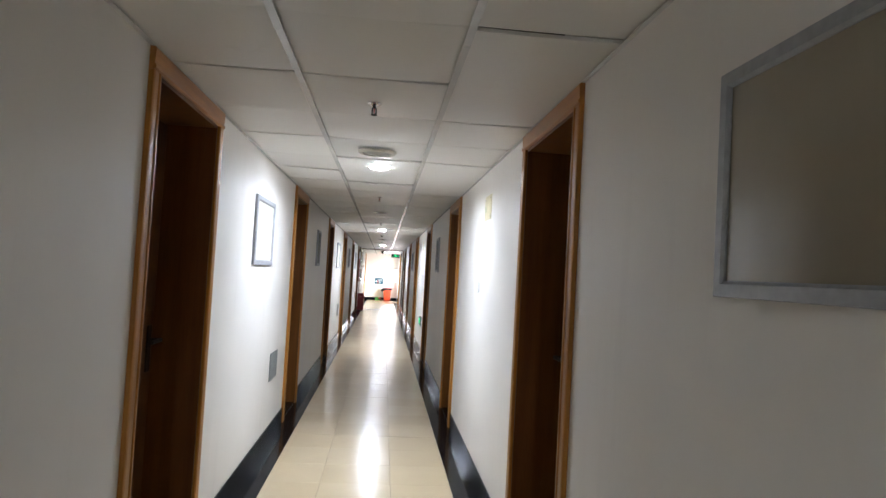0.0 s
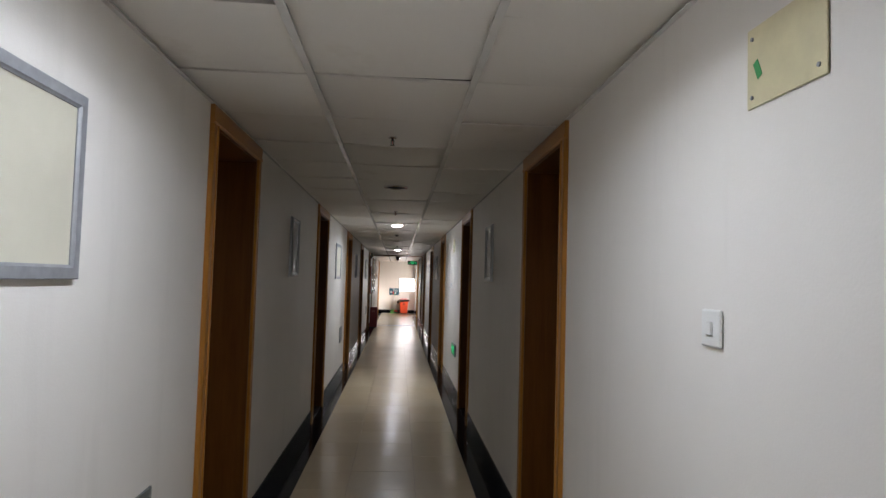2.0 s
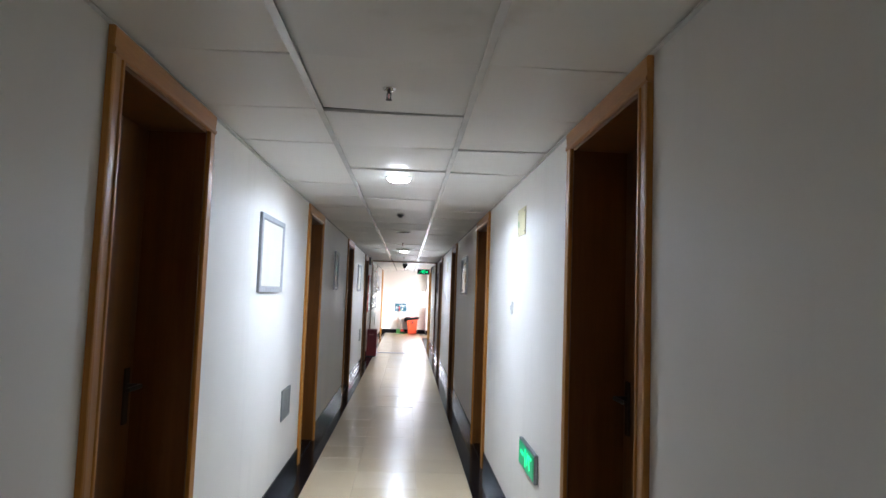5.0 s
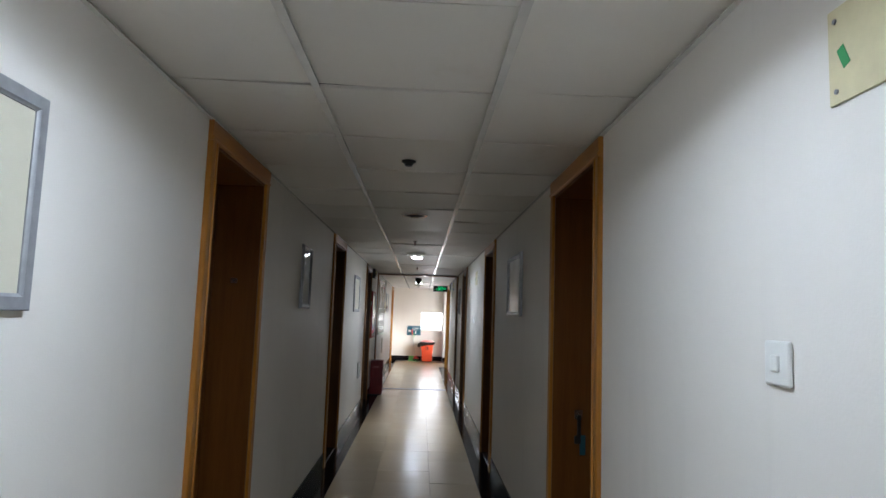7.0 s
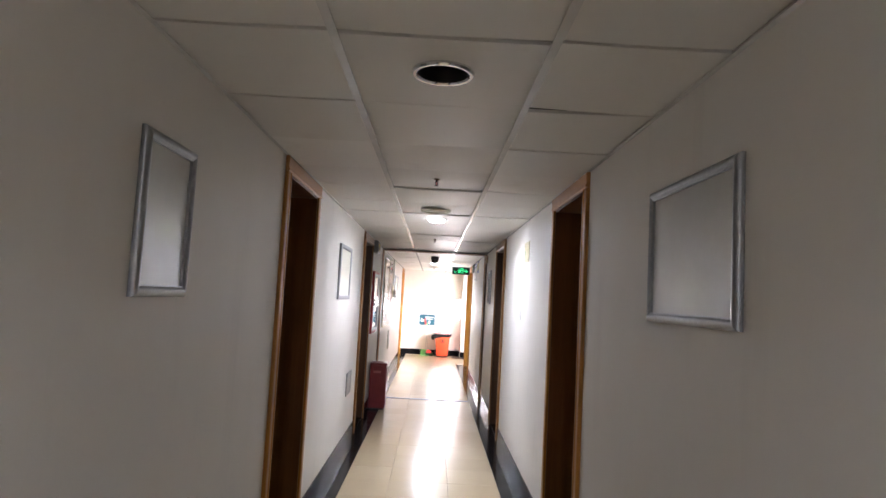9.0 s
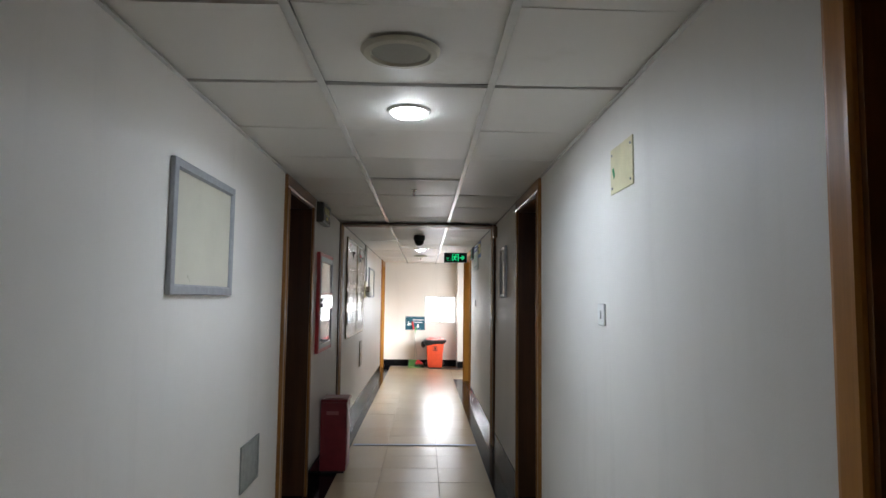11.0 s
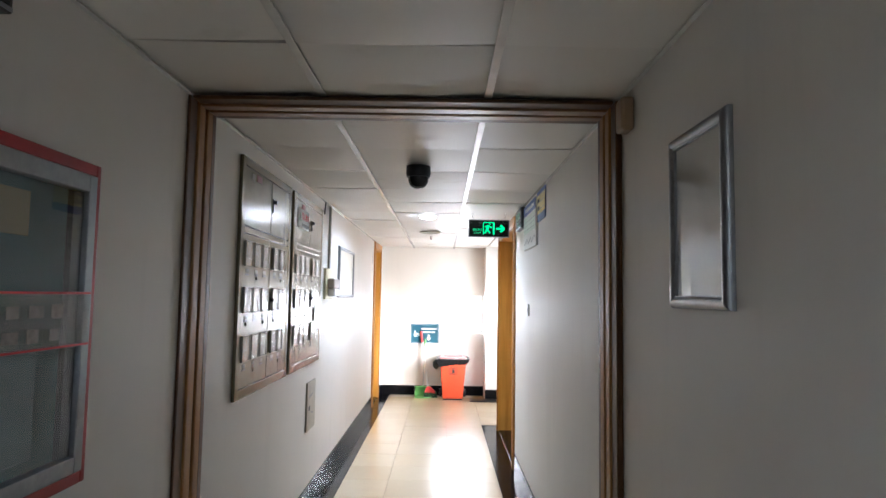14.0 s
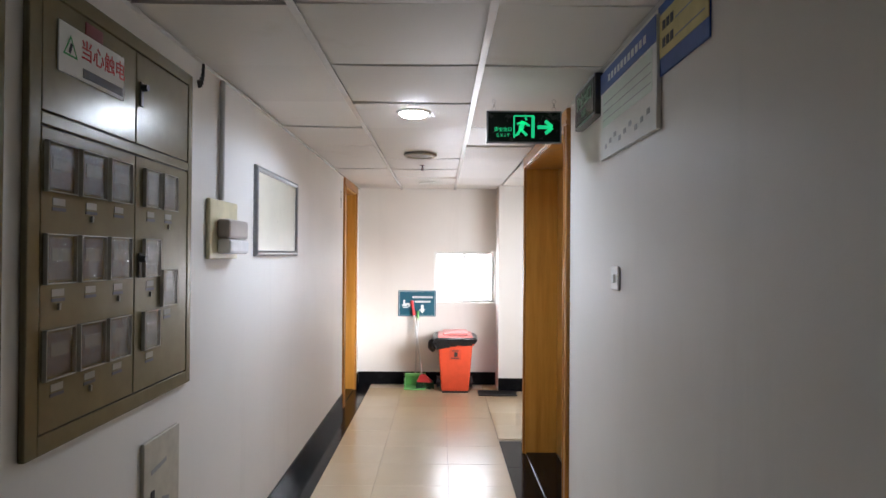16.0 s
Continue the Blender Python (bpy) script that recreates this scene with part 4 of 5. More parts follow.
part("label_strip", box(-0.1295, -0.1282, -0.15, -0.05, 0.475, 0.505), plain("faded_label", (0.34, 0.12, 0.11), 0.5), rb, "faded label strip")

single("siren_box", box(-0.04, 0.04, -0.045, -0.001, 0, 0.115, 0.010), BROWN_PLASTIC, "small brown plastic alarm box high on the wall", "alarm box", right_wall(21.80, 2.05))


# electricity meter cabinets
def meter_cabinet(y, second):
    w, h = 0.905, 1.118
    c = thing("meter_cabinet", "olive beige steel cabinet of electricity meters" + (" with a warning sign" if second else ""), "meter cabinet", left_wall(y, 0.995), group="meter cabinets")
    f = -0.018
    for x0, x1, z0, z1 in ((-w / 2, -w / 2 + 0.045, 0, h), (w / 2 - 0.035, w / 2, 0, h), (-w / 2 + 0.045, w / 2 - 0.035, 0, 0.045), (-w / 2 + 0.045, w / 2 - 0.035, h - 0.04, h), (-w / 2 + 0.045, w / 2 - 0.035, 0.765, 0.795)):
        part("frame_bar", box(x0, x1, f, -0.001, z0, z1, 0.003), CABINET, c)
    part("back_plate", box(-w / 2 + 0.044, w / 2 - 0.034, -0.006, -0.001, 0.044, h - 0.039), METER, c)
    split = 0.035
    lx, rx = -w / 2 + 0.049, w / 2 - 0.039
    doors = {}
    for nm, a, b, z0, z1 in (("upper_door", lx, split - 0.003, 0.799, h - 0.044), ("upper_door", split + 0.003, rx, 0.799, h - 0.044)):
        d = part(nm, box(a, b, f + 0.002, f + 0.014, z0, z1, 0.002), CABINET, c)
        doors[(nm, a > 0)] = d
    rows = (0.61, 0.393, 0.168)
    for right in (False, True):
        a, b = (split + 0.003, rx) if right else (lx, split - 0.003)
        d = part("lower_door", box(a, b, f + 0.002, f + 0.014, 0.049, 0.761, 0.002), CABINET, c)
        cols = 2 if right else 3
        for r, z in enumerate(rows):
            for k in range(cols):
                if second and right and (r, k) == (2, 1):
                    continue
                mid = -0.335 + 0.138 * k if not right else 0.135 + 0.125 * k
                zz = z - (0.10 if second and right and k == 1 and r else 0)
                hw, hh = 0.060 if not right else 0.054, 0.120
                part("meter", box(mid - hw + 0.014, mid + hw - 0.014, f - 0.002, f + 0.0015, zz + 0.010, zz + hh - 0.010, 0.001), METER, d, "dark meter behind the window")
                part("dial", box(mid - hw + 0.024, mid + hw - 0.024, f - 0.0034, f - 0.0021, zz + hh * 0.45, zz + hh * 0.72, 0.0005), METER_FACE, d)
                bm = bmesh.new()
                for q in ((mid - hw, mid - hw + 0.004, zz, zz + hh), (mid + hw - 0.004, mid + hw, zz, zz + hh), (mid - hw + 0.004, mid + hw - 0.004, zz, zz + 0.004), (mid - hw + 0.004, mid + hw - 0.004, zz + hh - 0.004, zz + hh)):
                    bm_box(bm, q[0], q[1], f - 0.010, f + 0.0015, q[2], q[3], 0.0015)
                part("window_rim", bm, plain_rim, d, "milky clear plastic rim")
                part("window_pane", box(mid - hw + 0.004, mid + hw - 0.004, f - 0.0088, f - 0.0058, zz + 0.004, zz + hh - 0.004), CLEAR, d, "clear plastic pane").visible_shadow = False
                part("label_strip", box(mid - 0.026, mid + 0.022, f + 0.0005, f + 0.0018, zz - 0.029, zz - 0.012), plain_label, d, "pale label strip")
                part("label_ink", box(mid - 0.028, mid + 0.026, f + 0.0008, f + 0.0018, zz - 0.042, zz - 0.034), INK, d)
                if (r + k) % 2:
                    part("seal_tag", box(mid - 0.004, mid + 0.004, f - 0.004, f + 0.0018, zz - 0.062, zz - 0.046, 0.001), CABINET_EDGE, d)
    for z in (0.955, 0.435):
        bm = box(split + 0.016, split + 0.034, f - 0.005, f + 0.0015, z - 0.042, z + 0.034, 0.003)
        part("lock", bm, LOCK_METAL, c, "dark worn lock plate")
        part("lock_knob", cyl(0.012, 0.010, 0.018, Matrix.Translation((split + 0.025, f - 0.013, z + 0.016)) @ Matrix.Rotation(radians(90), 4, "X"), 12), BLACK, c)
    part("name_plate", box(-0.235, -0.155, f - 0.0005, f + 0.0018, 1.030, 1.062), DARK_RED, c, "small dark red plate")
    if not second:
        part("label_plate", box(-0.318, -0.268, f - 0.0005, f + 0.0018, 1.024, 1.056), plain_label, c, "small pale label plate")
    else:
        s = part("warning_sign", box(-0.350, -0.045, f - 0.002, f + 0.0015, 0.905, 1.028, 0.001), PAPER, c, "white warning sign with red characters")
        bm = bmesh.new()
        for r0, r1, yy, inner in ((0.036, 0.026, 0, 0),):
            pts = [Vector((r0 * math.cos(radians(a)), 0, r0 * math.sin(radians(a)))) for a in (90, 210, 330)]
            ins = [p * (r1 / r0) for p in pts]
            vs = [bm.verts.new(p) for p in pts] + [bm.verts.new(p) for p in ins]
            for i in range(3):
                j = (i + 1) % 3
                bm.faces.new((vs[i], vs[j], vs[3 + j], vs[3 + i]))
        part("triangle", bm, GREEN_TAG, s, m=Matrix.Translation((-0.305, f - 0.0032, 0.968)))
        part("bolt_mark", box(-0.004, 0.004, -0.0005, 0.0005, -0.012, 0.014), INK, s, m=Matrix.Translation((-0.305, f - 0.0032, 0.970)) @ Matrix.Rotation(radians(20), 4, "Y"))
        lettering("lettering", "当心触电", 0.055, RED_PRINT, s, Matrix.Translation((-0.152, f - 0.0028, 0.982)) @ FACE, 0.0005)
        part("print_bar", box(-0.250, -0.055, f - 0.0030, f - 0.0020, 0.915, 0.938), INK, s)
    return c


plain_rim = plain("milky_rim", (0.40, 0.385, 0.33), 0.10, var=0.12)
plain_label = plain("pale_label", (0.24, 0.22, 0.16), 0.5, var=0.1)
meter_cabinet(22.955, False)
meter_cabinet(23.935, True)

pb = thing("junction_panel", "beige steel junction panel low on the wall", "junction panel", left_wall(24.18, 0.53))
part("plate", box(-0.13, 0.13, -0.014, -0.001, 0, 0.335, 0.003), plain("beige_panel", (0.47, 0.44, 0.36), 0.45, var=0.14, scale=14), pb)
part("lock_slot", box(-0.085, -0.06, -0.017, -0.013, 0.14, 0.17, 0.002), INK, pb, "dark lock slot")
part("smear", box(-0.05, 0.06, -0.0152, -0.0138, 0.23, 0.245), GREY_INK, pb, m=Matrix.Rotation(radians(-8), 4, "Y"))
part("smear", box(-0.03, 0.02, -0.0152, -0.0138, 0.11, 0.122), GREY_INK, pb, m=Matrix.Rotation(radians(14), 4, "Y"))

em = thing("emergency_light", "cream wall emergency light with a clear lens, under a conduit", "emergency light", left_wall(24.73, 1.44))
part("back_plate", box(-0.165, 0.165, -0.020, -0.001, 0.0, 0.245, 0.006), CREAM_PLASTIC, em)
part("lamp_body", box(-0.10, 0.15, -0.075, -0.0205, 0.085, 0.165, 0.012), plain("grey_brown_housing", (0.36, 0.31, 0.27), 0.3), em, "grey-brown lamp housing")
part("lens", box(-0.095, 0.145, -0.080, -0.0205, 0.022, 0.083, 0.012), plain("milky_lens", (0.9, 0.91, 0.91), 0.12), em, "milky clear lens")
part("conduit", cyl(0.011, 0.011, 0.50, Matrix.Translation((-0.02, -0.013, 0.497)), 14), plain("grey_conduit", (0.50, 0.50, 0.47), 0.45), em, "grey conduit to the ceiling", smooth=True)
bm = bmesh.new()
for i in range(6):
    a = i / 5 * 1.4
    cyl(0.006, 0.006, 0.028, Matrix.Translation((0.05 * math.cos(a) - 0.05, -0.012, -0.05 * math.sin(a) * 1.5)) @ Matrix.Rotation(-a * 0.4, 4, "Y"), 10, bm)
single("cable_end", bm, BLACK, "short black cable hanging from the ceiling edge", "cable", left_wall(24.50, H - 0.02), smooth=True)

# notices on the far corridor wall
bd = thing("notice_board", "white notice board with a blue heading and table", "notice board", right_wall(24.215, 1.835))
part("board", box(-0.315, 0.315, -0.016, -0.001, 0, 0.335, 0.002), PAPER, bd)
part("heading", box(-0.313, 0.313, -0.0175, -0.0155, 0.255, 0.333), BLUE_PRINT, bd, "blue heading strip")
part("table_print", box(-0.28, 0.28, -0.0170, -0.0155, 0.12, 0.245), PALE_TABLE, bd, "pale green table")
for k in range(11):
    part("heading_mark", box(-0.2 + k * 0.04, -0.175 + k * 0.04, -0.0185, -0.0170, 0.28, 0.305), PRINT_WHITE, bd)
for k in range(3):
    part("rule", box(-0.27, 0.27, -0.0178, -0.0168, 0.145 + 0.03 * k, 0.148 + 0.03 * k), GREY_INK, bd)
for k in range(9):
    part("text_mark", box(-0.25 + k * 0.06, -0.22 + k * 0.06, -0.0172, -0.0158, 0.035 + 0.012 * (k % 3), 0.052 + 0.012 * (k % 3)), GREY_INK, bd)
yp = thing("paper_notice", "yellow paper notice with a torn blue margin", "paper notice", right_wall(23.74, 1.985))
part("margin", box(-0.175, 0.172, -0.006, -0.001, 0.0, 0.205), BLUE_PRINT, yp, "blue margin")
part("sheet", box(-0.160, 0.172, -0.0075, -0.0055, 0.05, 0.175), YELLOW_PAPER, yp)
for z in (0.075, 0.125):
    for k in range(3):
        part("text_mark", box(-0.135 + 0.03 * k, -0.112 + 0.03 * k, -0.0085, -0.0070, z, z + 0.026), INK, yp)
    part("rule", box(-0.04, 0.15, -0.0082, -0.0072, z, z + 0.004), GREY_INK, yp)

# a few dark scribbled marks on the wall by the lobby door
scr = thing("wall_scribble", "dark vertical ink marks on the white wall", "wall marks", left_wall(27.88, 1.88))
for x0, x1, z0, z1 in ((-0.03, 0.03, 0.16, 0.17), (-0.004, 0.006, 0.05, 0.17), (-0.03, 0.03, 0.09, 0.10), (0.02, 0.03, 0.02, 0.09), (-0.02, 0.03, 0.015, 0.025)):
    part("ink_stroke", box(x0, x1, -0.0015, -0.0003, z0, z1), GREY_INK, scr)

# ---- lobby things ----
sg = thing("information_sign", "dark teal sign with white symbols on the end wall", "sign", Matrix.Translation((-0.09, Y1, 0.765)))
part("panel", box(-0.212, 0.212, -0.010, -0.001, 0, 0.292, 0.003), TEAL, sg)
for x0, x1, z0, z1 in ((-0.20, 0.20, 0.278, 0.281), (-0.20, 0.20, 0.011, 0.014), (-0.20, -0.197, 0.011, 0.281), (0.197, 0.20, 0.011, 0.281)):
    part("border_line", box(x0, x1, -0.0115, -0.0095, z0, z1), PRINT_WHITE, sg)
for k in range(9):
    part("text_mark", box(-0.05 + k * 0.026, -0.030 + k * 0.026, -0.0115, -0.0095, 0.205, 0.228), PRINT_WHITE, sg)
for k in range(7):
    part("text_mark", box(-0.025 + k * 0.026, -0.005 + k * 0.026, -0.0115, -0.0095, 0.155, 0.178), PRINT_WHITE, sg)
for q in ((-0.17, -0.11, 0.115, 0.135), (-0.155, -0.135, 0.13, 0.185), (-0.135, -0.085, 0.13, 0.15), (-0.16, -0.10, 0.095, 0.108), (-0.10, -0.075, 0.11, 0.14)):
    part("symbol_bar", box(q[0], q[1], -0.0115, -0.0095, q[2], q[3], 0.0), PRINT_WHITE, sg)
part("arrow_shaft", box(0.045, 0.075, -0.0115, -0.0095, 0.075, 0.13), PRINT_WHITE, sg)
bm = bmesh.new()
vs = [bm.verts.new(p) for p in ((0.025, -0.0110, 0.08), (0.095, -0.0110, 0.08), (0.06, -0.0110, 0.035))]
bm.faces.new(vs)
part("arrow_head", bm, PRINT_WHITE, sg)


def wheelie_bin():
    b = thing("wheelie_bin", "orange wheeled bin lined with a black bag", "bin", Matrix.Translation((0.335, 28.85, 0)) @ Matrix.Diagonal((1.07, 1.0, 0.965, 1.0)))
    bm = bmesh.new()
    lo = [bm.verts.new(p) for p in ((-0.135, -0.16, 0.02), (0.135, -0.16, 0.02), (0.135, 0.14, 0.02), (-0.135, 0.14, 0.02))]
    hi = [bm.verts.new(p) for p in ((-0.172, -0.22, 0.56), (0.172, -0.22, 0.56), (0.172, 0.20, 0.56), (-0.172, 0.20, 0.56))]
    for i in range(4):
        j = (i + 1) % 4
        bm.faces.new((lo[i], lo[j], hi[j], hi[i]))
    bm.faces.new(lo[::-1])
    bm.faces.new(hi)
    bmesh.ops.recalc_face_normals(bm, faces=bm.faces)
    bmesh.ops.bevel(bm, geom=list(bm.edges), offset=0.018, segments=3, profile=0.5, affect="EDGES")
    part("body", bm, ORANGE, b, smooth=True)
    part("rim", box(-0.185, 0.185, -0.235, 0.215, 0.535, 0.565, 0.008), ORANGE, b)
    # bag rolled over the rim, with creases
    rnd = random.Random(7)
    bm = bmesh.new()
    n = 56
    rings = []
    for lev, (grow, z) in enumerate(((-0.010, 0.606), (0.022, 0.616), (0.046, 0.604), (0.042, 0.572), (0.026, 0.545), (0.010, 0.515))):
        ring = []
        for i in range(n):
            a = 2 * math.pi * i / n
            c, s = math.cos(a), math.sin(a)
            k = 1 / max(abs(c), abs(s)) ** 0.86
            wob = rnd.uniform(-0.006, 0.006)
            drop = (0.026 * c + 0.010 * math.sin(3 * a) + rnd.uniform(-0.005, 0.005)) * max(0, lev - 2) / 3
            ring.append(bm.verts.new(((0.178 + grow + wob) * c * k, -0.01 + (0.215 + grow + wob) * s * k, z + drop)))
        rings.append(ring)
    for a, c in zip(rings, rings[1:]):
        for i in range(n):
            bm.faces.new((a[i], a[(i + 1) % n], c[(i + 1) % n], c[i]))
    bmesh.ops.recalc_face_normals(bm, faces=bm.faces)
    part("bin_bag", bm, BAG, b, "crumpled black bag over the rim", smooth=True)
    bm = bmesh.new()
    bmesh.ops.create_icosphere(bm, subdivisions=3, radius=0.06)
    for v in bm.verts:
        v.co = Vector((v.co.x * 0.75, v.co.y * 0.8, v.co.z * 1.15)) * (1 + 0.32 * noise.noise(v.co * 26))
    part("bag_knot", bm, BAG, b, "bunched knot of black bag", smooth=True, m=Matrix.Translation((-0.225, -0.05, 0.51)))
    part("lid", box(-0.172, 0.172, -0.222, 0.20, 0.606, 0.634, 0.010), LID_RED, b, "pale red glossy lid")
    part("lid_ridge", box(-0.125, 0.125, -0.17, 0.15, 0.634, 0.662, 0.010), LID_RED, b)
    part("base", box(-0.128, 0.128, -0.152, 0.132, 0.0, 0.022, 0.003), BLACK, b)
    bm = cyl(0.014, 0.014, 0.34, Matrix.Translation((0, 0.235, 0.60)) @ Matrix.Rotation(radians(90), 4, "Y"), 12)
    part("handle_bar", bm, BLACK, b)
    for x in (-0.165, 0.165):
        wheel = part("wheel", cyl(0.06, 0.06, 0.035, Matrix.Translation((x, 0.16, 0.06)) @ Matrix.Rotation(radians(90), 4, "Y"), 24), BLACK, b)
        part("hub", cyl(0.02, 0.02, 0.04, Matrix.Translation((x, 0.16, 0.06)) @ Matrix.Rotation(radians(90), 4, "Y"), 16), ALU_DARK, wheel)
    badge = part("badge", box(-0.058, 0.058, -0.0015, 0.0015, -0.06, 0.06), plain("badge_orange", (0.60, 0.07, 0.03), 0.4), b, "darker square badge", m=Matrix.Translation((0, -0.2085, 0.43)) @ Matrix.Rotation(radians(6.3), 4, "X"))
    for q in ((-0.04, 0.04, -0.046, -0.034), (-0.03, 0.03, 0.036, 0.046), (-0.012, 0.022, -0.026, 0.026)):
        part("badge_mark", box(q[0], q[1], -0.003, -0.0014, q[2], q[3]), INK, badge)
    return b


wheelie_bin()
# Flat black box added in place of the granite edging by the column.
single("dark_mat", box(0.58, 0.98, 28.55, 28.79, 0.004, 0.012, 0.003), BLACK, "flat black piece on the floor by the column, for the granite edging", "mat")


def rod(p, q, r, seg=14):
    p, q = Vector(p), Vector(q)
    m = Matrix.Translation((p + q) / 2) @ (q - p).to_track_quat("Z", "Y").to_matrix().to_4x4()
    return cyl(r, r, (q - p).length, m, seg)


br = thing("broom", "red broom with a pale pole and green bristles, leaning", "broom", Matrix.Translation((-0.002, 28.90, 0)))
part("pole", rod((-0.02, 0.0, 0.13), (-0.125, 0.205, 0.83), 0.011), POLE, br, smooth=True)
part("grip", rod((-0.118, 0.191, 0.78), (-0.145, 0.225, 0.94), 0.017), BROOM_RED, br, "red plastic grip", smooth=True)
bm = bmesh.new()
lo = [bm.verts.new(p) for p in ((-0.08, -0.035, 0.075), (0.11, -0.035, 0.065), (0.11, 0.03, 0.065), (-0.08, 0.03, 0.075))]
hi = [bm.verts.new(p) for p in ((-0.035, -0.02, 0.16), (0.01, -0.02, 0.16), (0.01, 0.02, 0.16), (-0.035, 0.02, 0.16))]
for i in range(4):
    bm.faces.new((lo[i], lo[(i + 1) % 4], hi[(i + 1) % 4], hi[i]))
bm.faces.new(lo[::-1])
bm.faces.new(hi)
bmesh.ops.bevel(bm, geom=list(bm.edges), offset=0.008, segments=2, affect="EDGES")
part("head", bm, BROOM_RED, br, "red plastic broom head", smooth=True)
rnd = random.Random(3)
bm = bmesh.new()
for i in range(60):
    x, y = -0.075 + 0.18 * (i % 20) / 19, -0.03 + 0.03 * (i // 20)
    cyl(0.0045, 0.0035, 0.085, Matrix.Translation((x + rnd.uniform(-0.003, 0.003), y, 0.042)) @ Matrix.Rotation(rnd.uniform(-0.2, 0.25), 4, "Y"), 5, bm)
part("bristles", bm, BRISTLE, br, "dark green bristles")

dp = thing("dustpan", "light green long-handled dustpan standing by the wall", "dustpan", Matrix.Translation((-0.098, 28.93, 0)))
bm = bmesh.new()
bm_box(bm, -0.115, 0.115, -0.11, 0.09, 0.002, 0.010)
bm_box(bm, -0.115, 0.115, 0.082, 0.092, 0.010, 0.15)
bm_box(bm, -0.115, -0.107, -0.06, 0.082, 0.010, 0.10)
bm_box(bm, 0.107, 0.115, -0.06, 0.082, 0.010, 0.10)
bm_box(bm, -0.107, 0.107, 0.02, 0.082, 0.13, 0.15)
part("pan", bm, GREEN_PLASTIC, dp)
part("handle", rod((0, 0.085, 0.15), (0.02, 0.175, 0.80), 0.010), POLE, dp, "pale pole handle", smooth=True)
part("grip", rod((0.018, 0.17, 0.72), (0.021, 0.178, 0.83), 0.014), GREEN_PLASTIC, dp, smooth=True)

# ---- floor, skirting: many small pieces ----
bm = box(WL - THICK - 0.06, WR + THICK + 0.06, Y0 - 0.2, LOBBY_Y - 0.2, -0.12, -0.006)
bm_box(bm, WL - THICK - 0.06, 3.0, LOBBY_Y - 0.2, Y1 + 0.24, -0.12, -0.006)
single("floor", bm, GROUT, "grey-beige jointed floor bed", "floor", kind="structure")
floor = bpy.data.objects["floor"]
FX = (-0.598, -0.237, 0.235, 0.642)
PITCH = 0.41


def tile_mesh(name, w, l, mat, h=0.006, bev=0.0008):
    """A thin tile, its corner at the origin, with softened upper edges."""
    verts = [(0, 0, -h), (w, 0, -h), (w, l, -h), (0, l, -h), (0, 0, -bev), (w, 0, -bev), (w, l, -bev), (0, l, -bev), (bev, bev, 0), (w - bev, bev, 0), (w - bev, l - bev, 0), (bev, l - bev, 0)]
    faces = [(0, 1, 5, 4), (1, 2, 6, 5), (2, 3, 7, 6), (3, 0, 4, 7), (4, 5, 9, 8), (5, 6, 10, 9), (6, 7, 11, 10), (7, 4, 8, 11), (8, 9, 10, 11)]
    me = bpy.data.meshes.new(name)
    me.from_pydata(verts, [], faces)
    me.materials.append(mat)
    return me


GAP = 0.002
col_mesh = [tile_mesh("floor_tile", b - a - GAP, PITCH - GAP, TILE) for a, b in zip(FX, FX[1:])]


def lay(mesh, name, x, y, z, m=None, parent=floor):
    ob = new(name, mesh)
    ob.parent = parent
    ob.matrix_basis = m if m is not None else Matrix.Translation((x, y, z))
    return ob


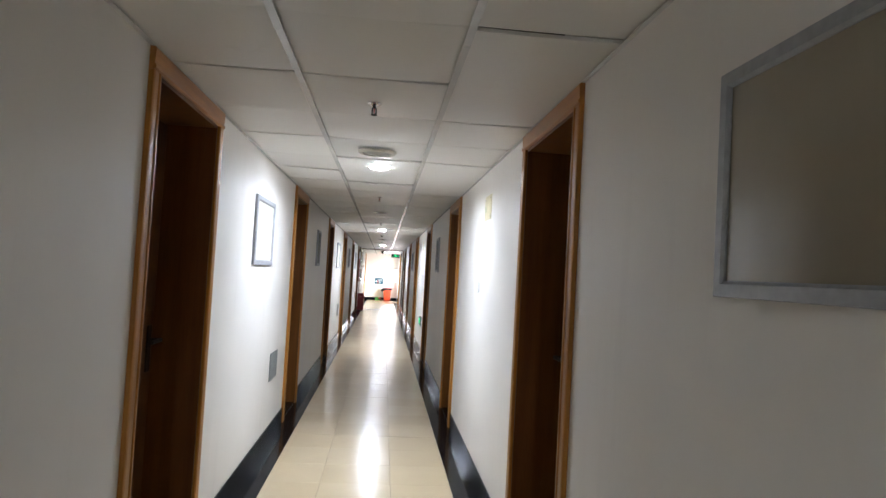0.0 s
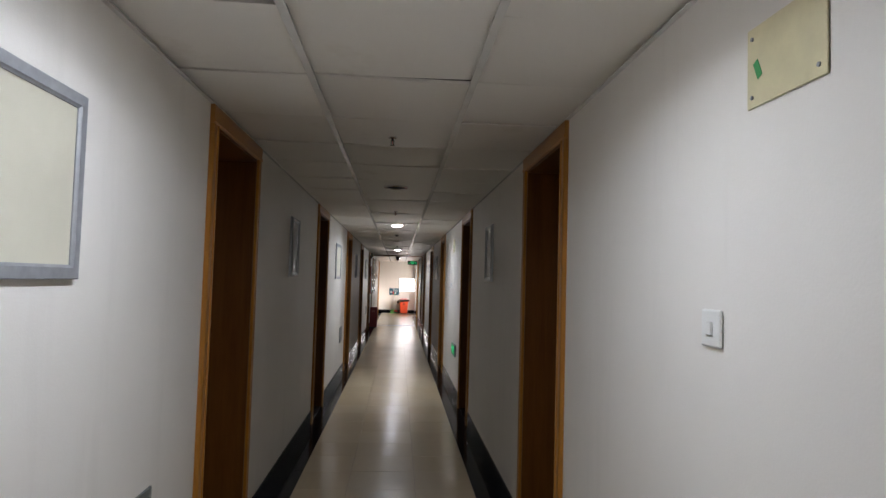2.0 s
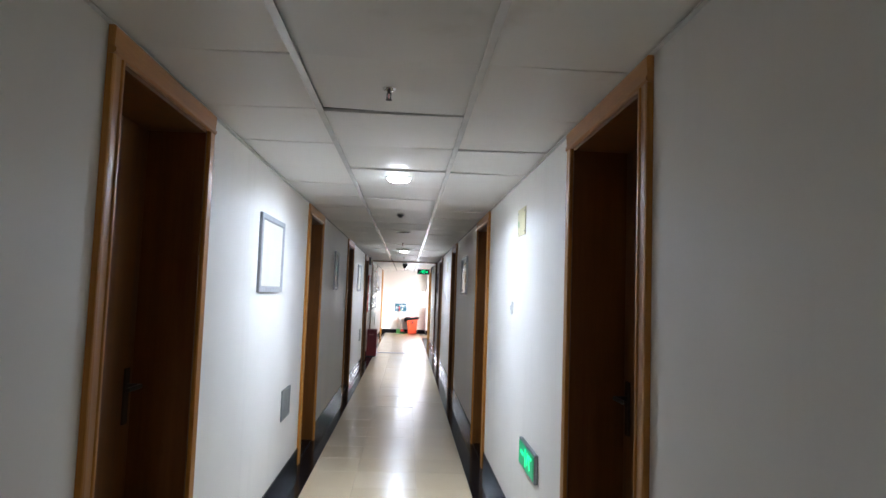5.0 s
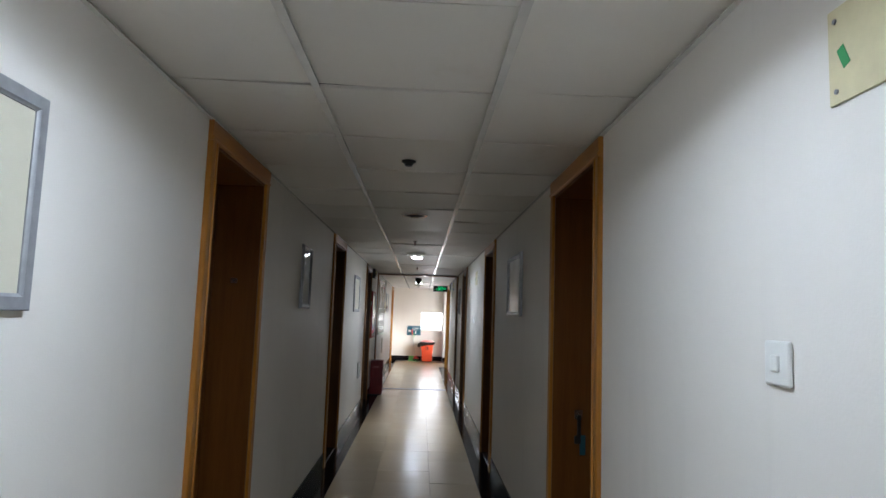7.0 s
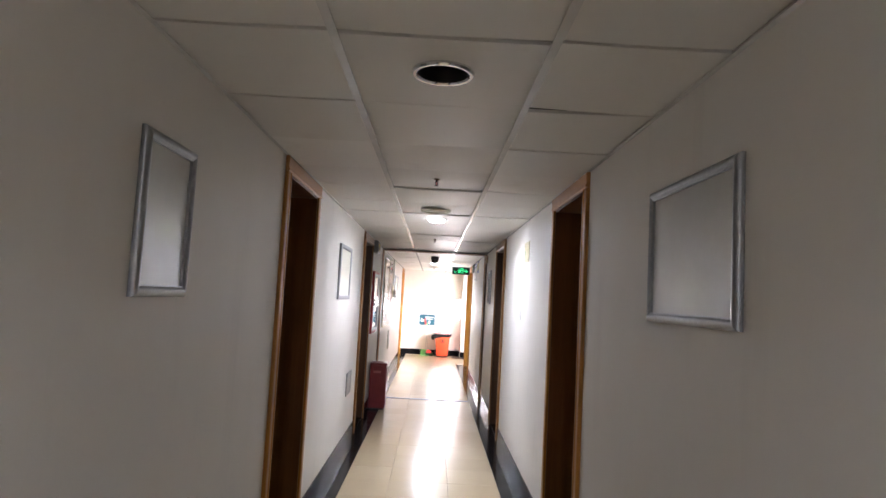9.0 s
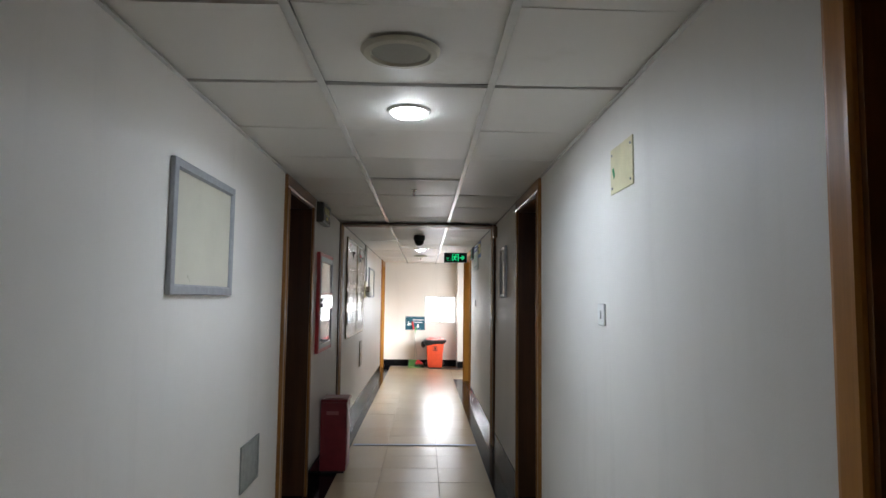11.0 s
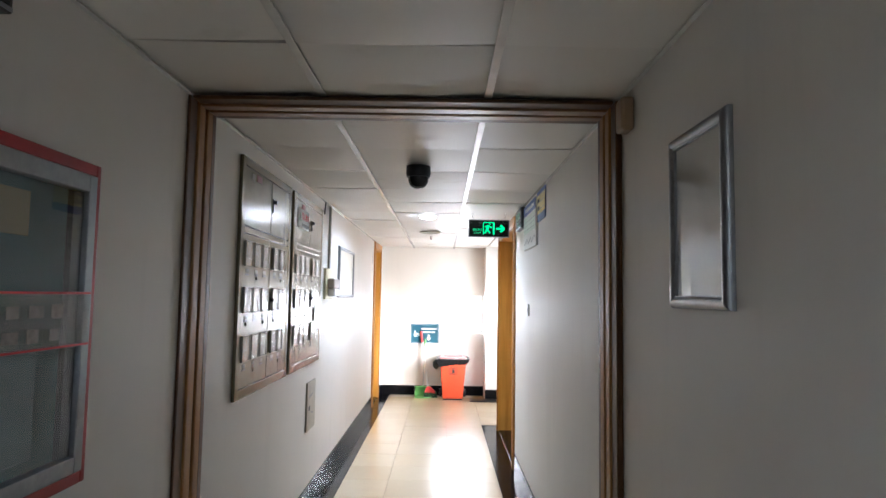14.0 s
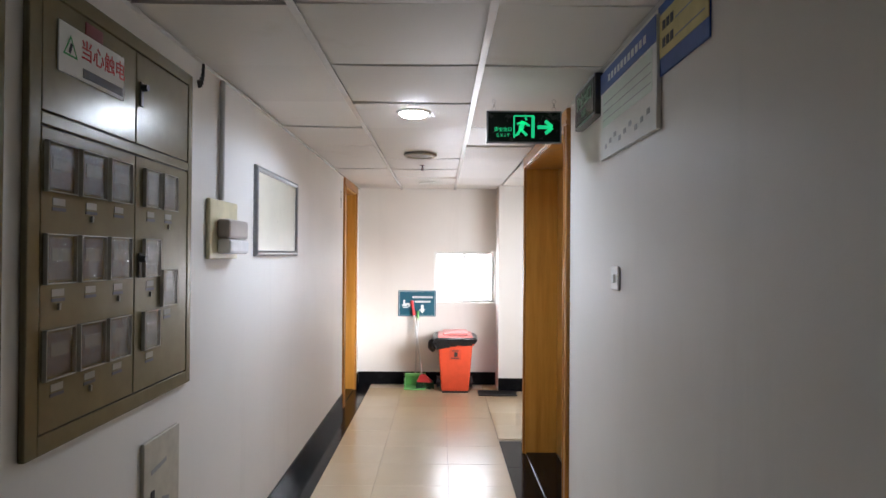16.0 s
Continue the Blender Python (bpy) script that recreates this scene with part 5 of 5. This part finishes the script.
y = 26.46 - PITCH * 76
tilt = random.Random(11)
while y < Y1 - 0.02:
    for k, x in enumerate(FX[:-1]):
        if y + PITCH < Y1 + 0.05:
            m = Matrix.Translation((x, y, tilt.uniform(-0.0006, 0.0003))) @ Matrix.Rotation(tilt.uniform(-0.0012, 0.0012), 4, "X") @ Matrix.Rotation(tilt.uniform(-0.0012, 0.0012), 4, "Y")
            lay(col_mesh[k], "floor_tile", 0, 0, 0, m)
    y += PITCH
lobby_mesh = tile_mesh("floor_tile", 0.47, PITCH - GAP, TILE)
for i in range(5):
    for j in range(6):
        lay(lobby_mesh, "floor_tile", FX[-1] + 0.002 + i * 0.473, 27.06 + j * PITCH - (0.21 if j == 5 else 0), -0.0008)

BL = 0.6
edge_l = tile_mesh("border_tile", FX[0] - WL - GAP, BL - GAP, GRANITE)
edge_r = tile_mesh("border_tile", WR - FX[-1] - GAP, BL - GAP, GRANITE)
y = Y0
while y < Y1 - 0.05:
    lay(edge_l, "border_tile", WL, y, 0.0005)
    if y + BL < 27.2:
        lay(edge_r, "border_tile", FX[-1] + GAP, y, 0.0005)
    y += BL

SK_H = 0.14


def skirting(name, spans, m_of, label):
    root = thing(name, label, "skirting", kind="structure")
    for a, b in spans:
        n = max(1, round((b - a) / 0.6))
        step = (b - a) / n
        for i in range(n):
            ob = new("skirting_tile", skirt_mesh(round(step, 3)))
            ob.parent = root
            ob.matrix_basis = m_of(a + (i + 0.5) * step)
    return root


SKIRTS = {}


def skirt_mesh(step):
    if step not in SKIRTS:
        SKIRTS[step] = mesh_of("skirting_tile", box(-step / 2 + 0.001, step / 2 - 0.001, -0.012, 0.0, 0.0008, SK_H, 0.0018), GRANITE)
    return SKIRTS[step]


def gaps(y0, y1, blocks):
    out, y = [], y0
    for a, b in sorted(blocks):
        if a - y > 0.03:
            out.append((y, a))
        y = b
    if y1 - y > 0.03:
        out.append((y, y1))
    return out


blocks = [(y - w / 2, y + w / 2) for y, w in zip(DOORS, WIDTHS)] + [(21.910, 22.165)]
skirting("baseboard_left", gaps(Y0, Y1, blocks + [LEFT_END_DOOR]), left_wall, "glossy black granite skirting along the wall")
skirting("baseboard_right", gaps(Y0, LOBBY_Y, blocks + [EXIT_DOOR]), right_wall, "glossy black granite skirting along the wall")
skirting("baseboard_end", [(WL + 0.012, 0.80)], lambda x: Matrix.Translation((x, Y1, 0)), "glossy black granite skirting along the end wall")
skirting("baseboard_column", [(0.80, 1.45)], lambda x: Matrix.Translation((x, 28.80, 0)), "glossy black granite skirting round the column")
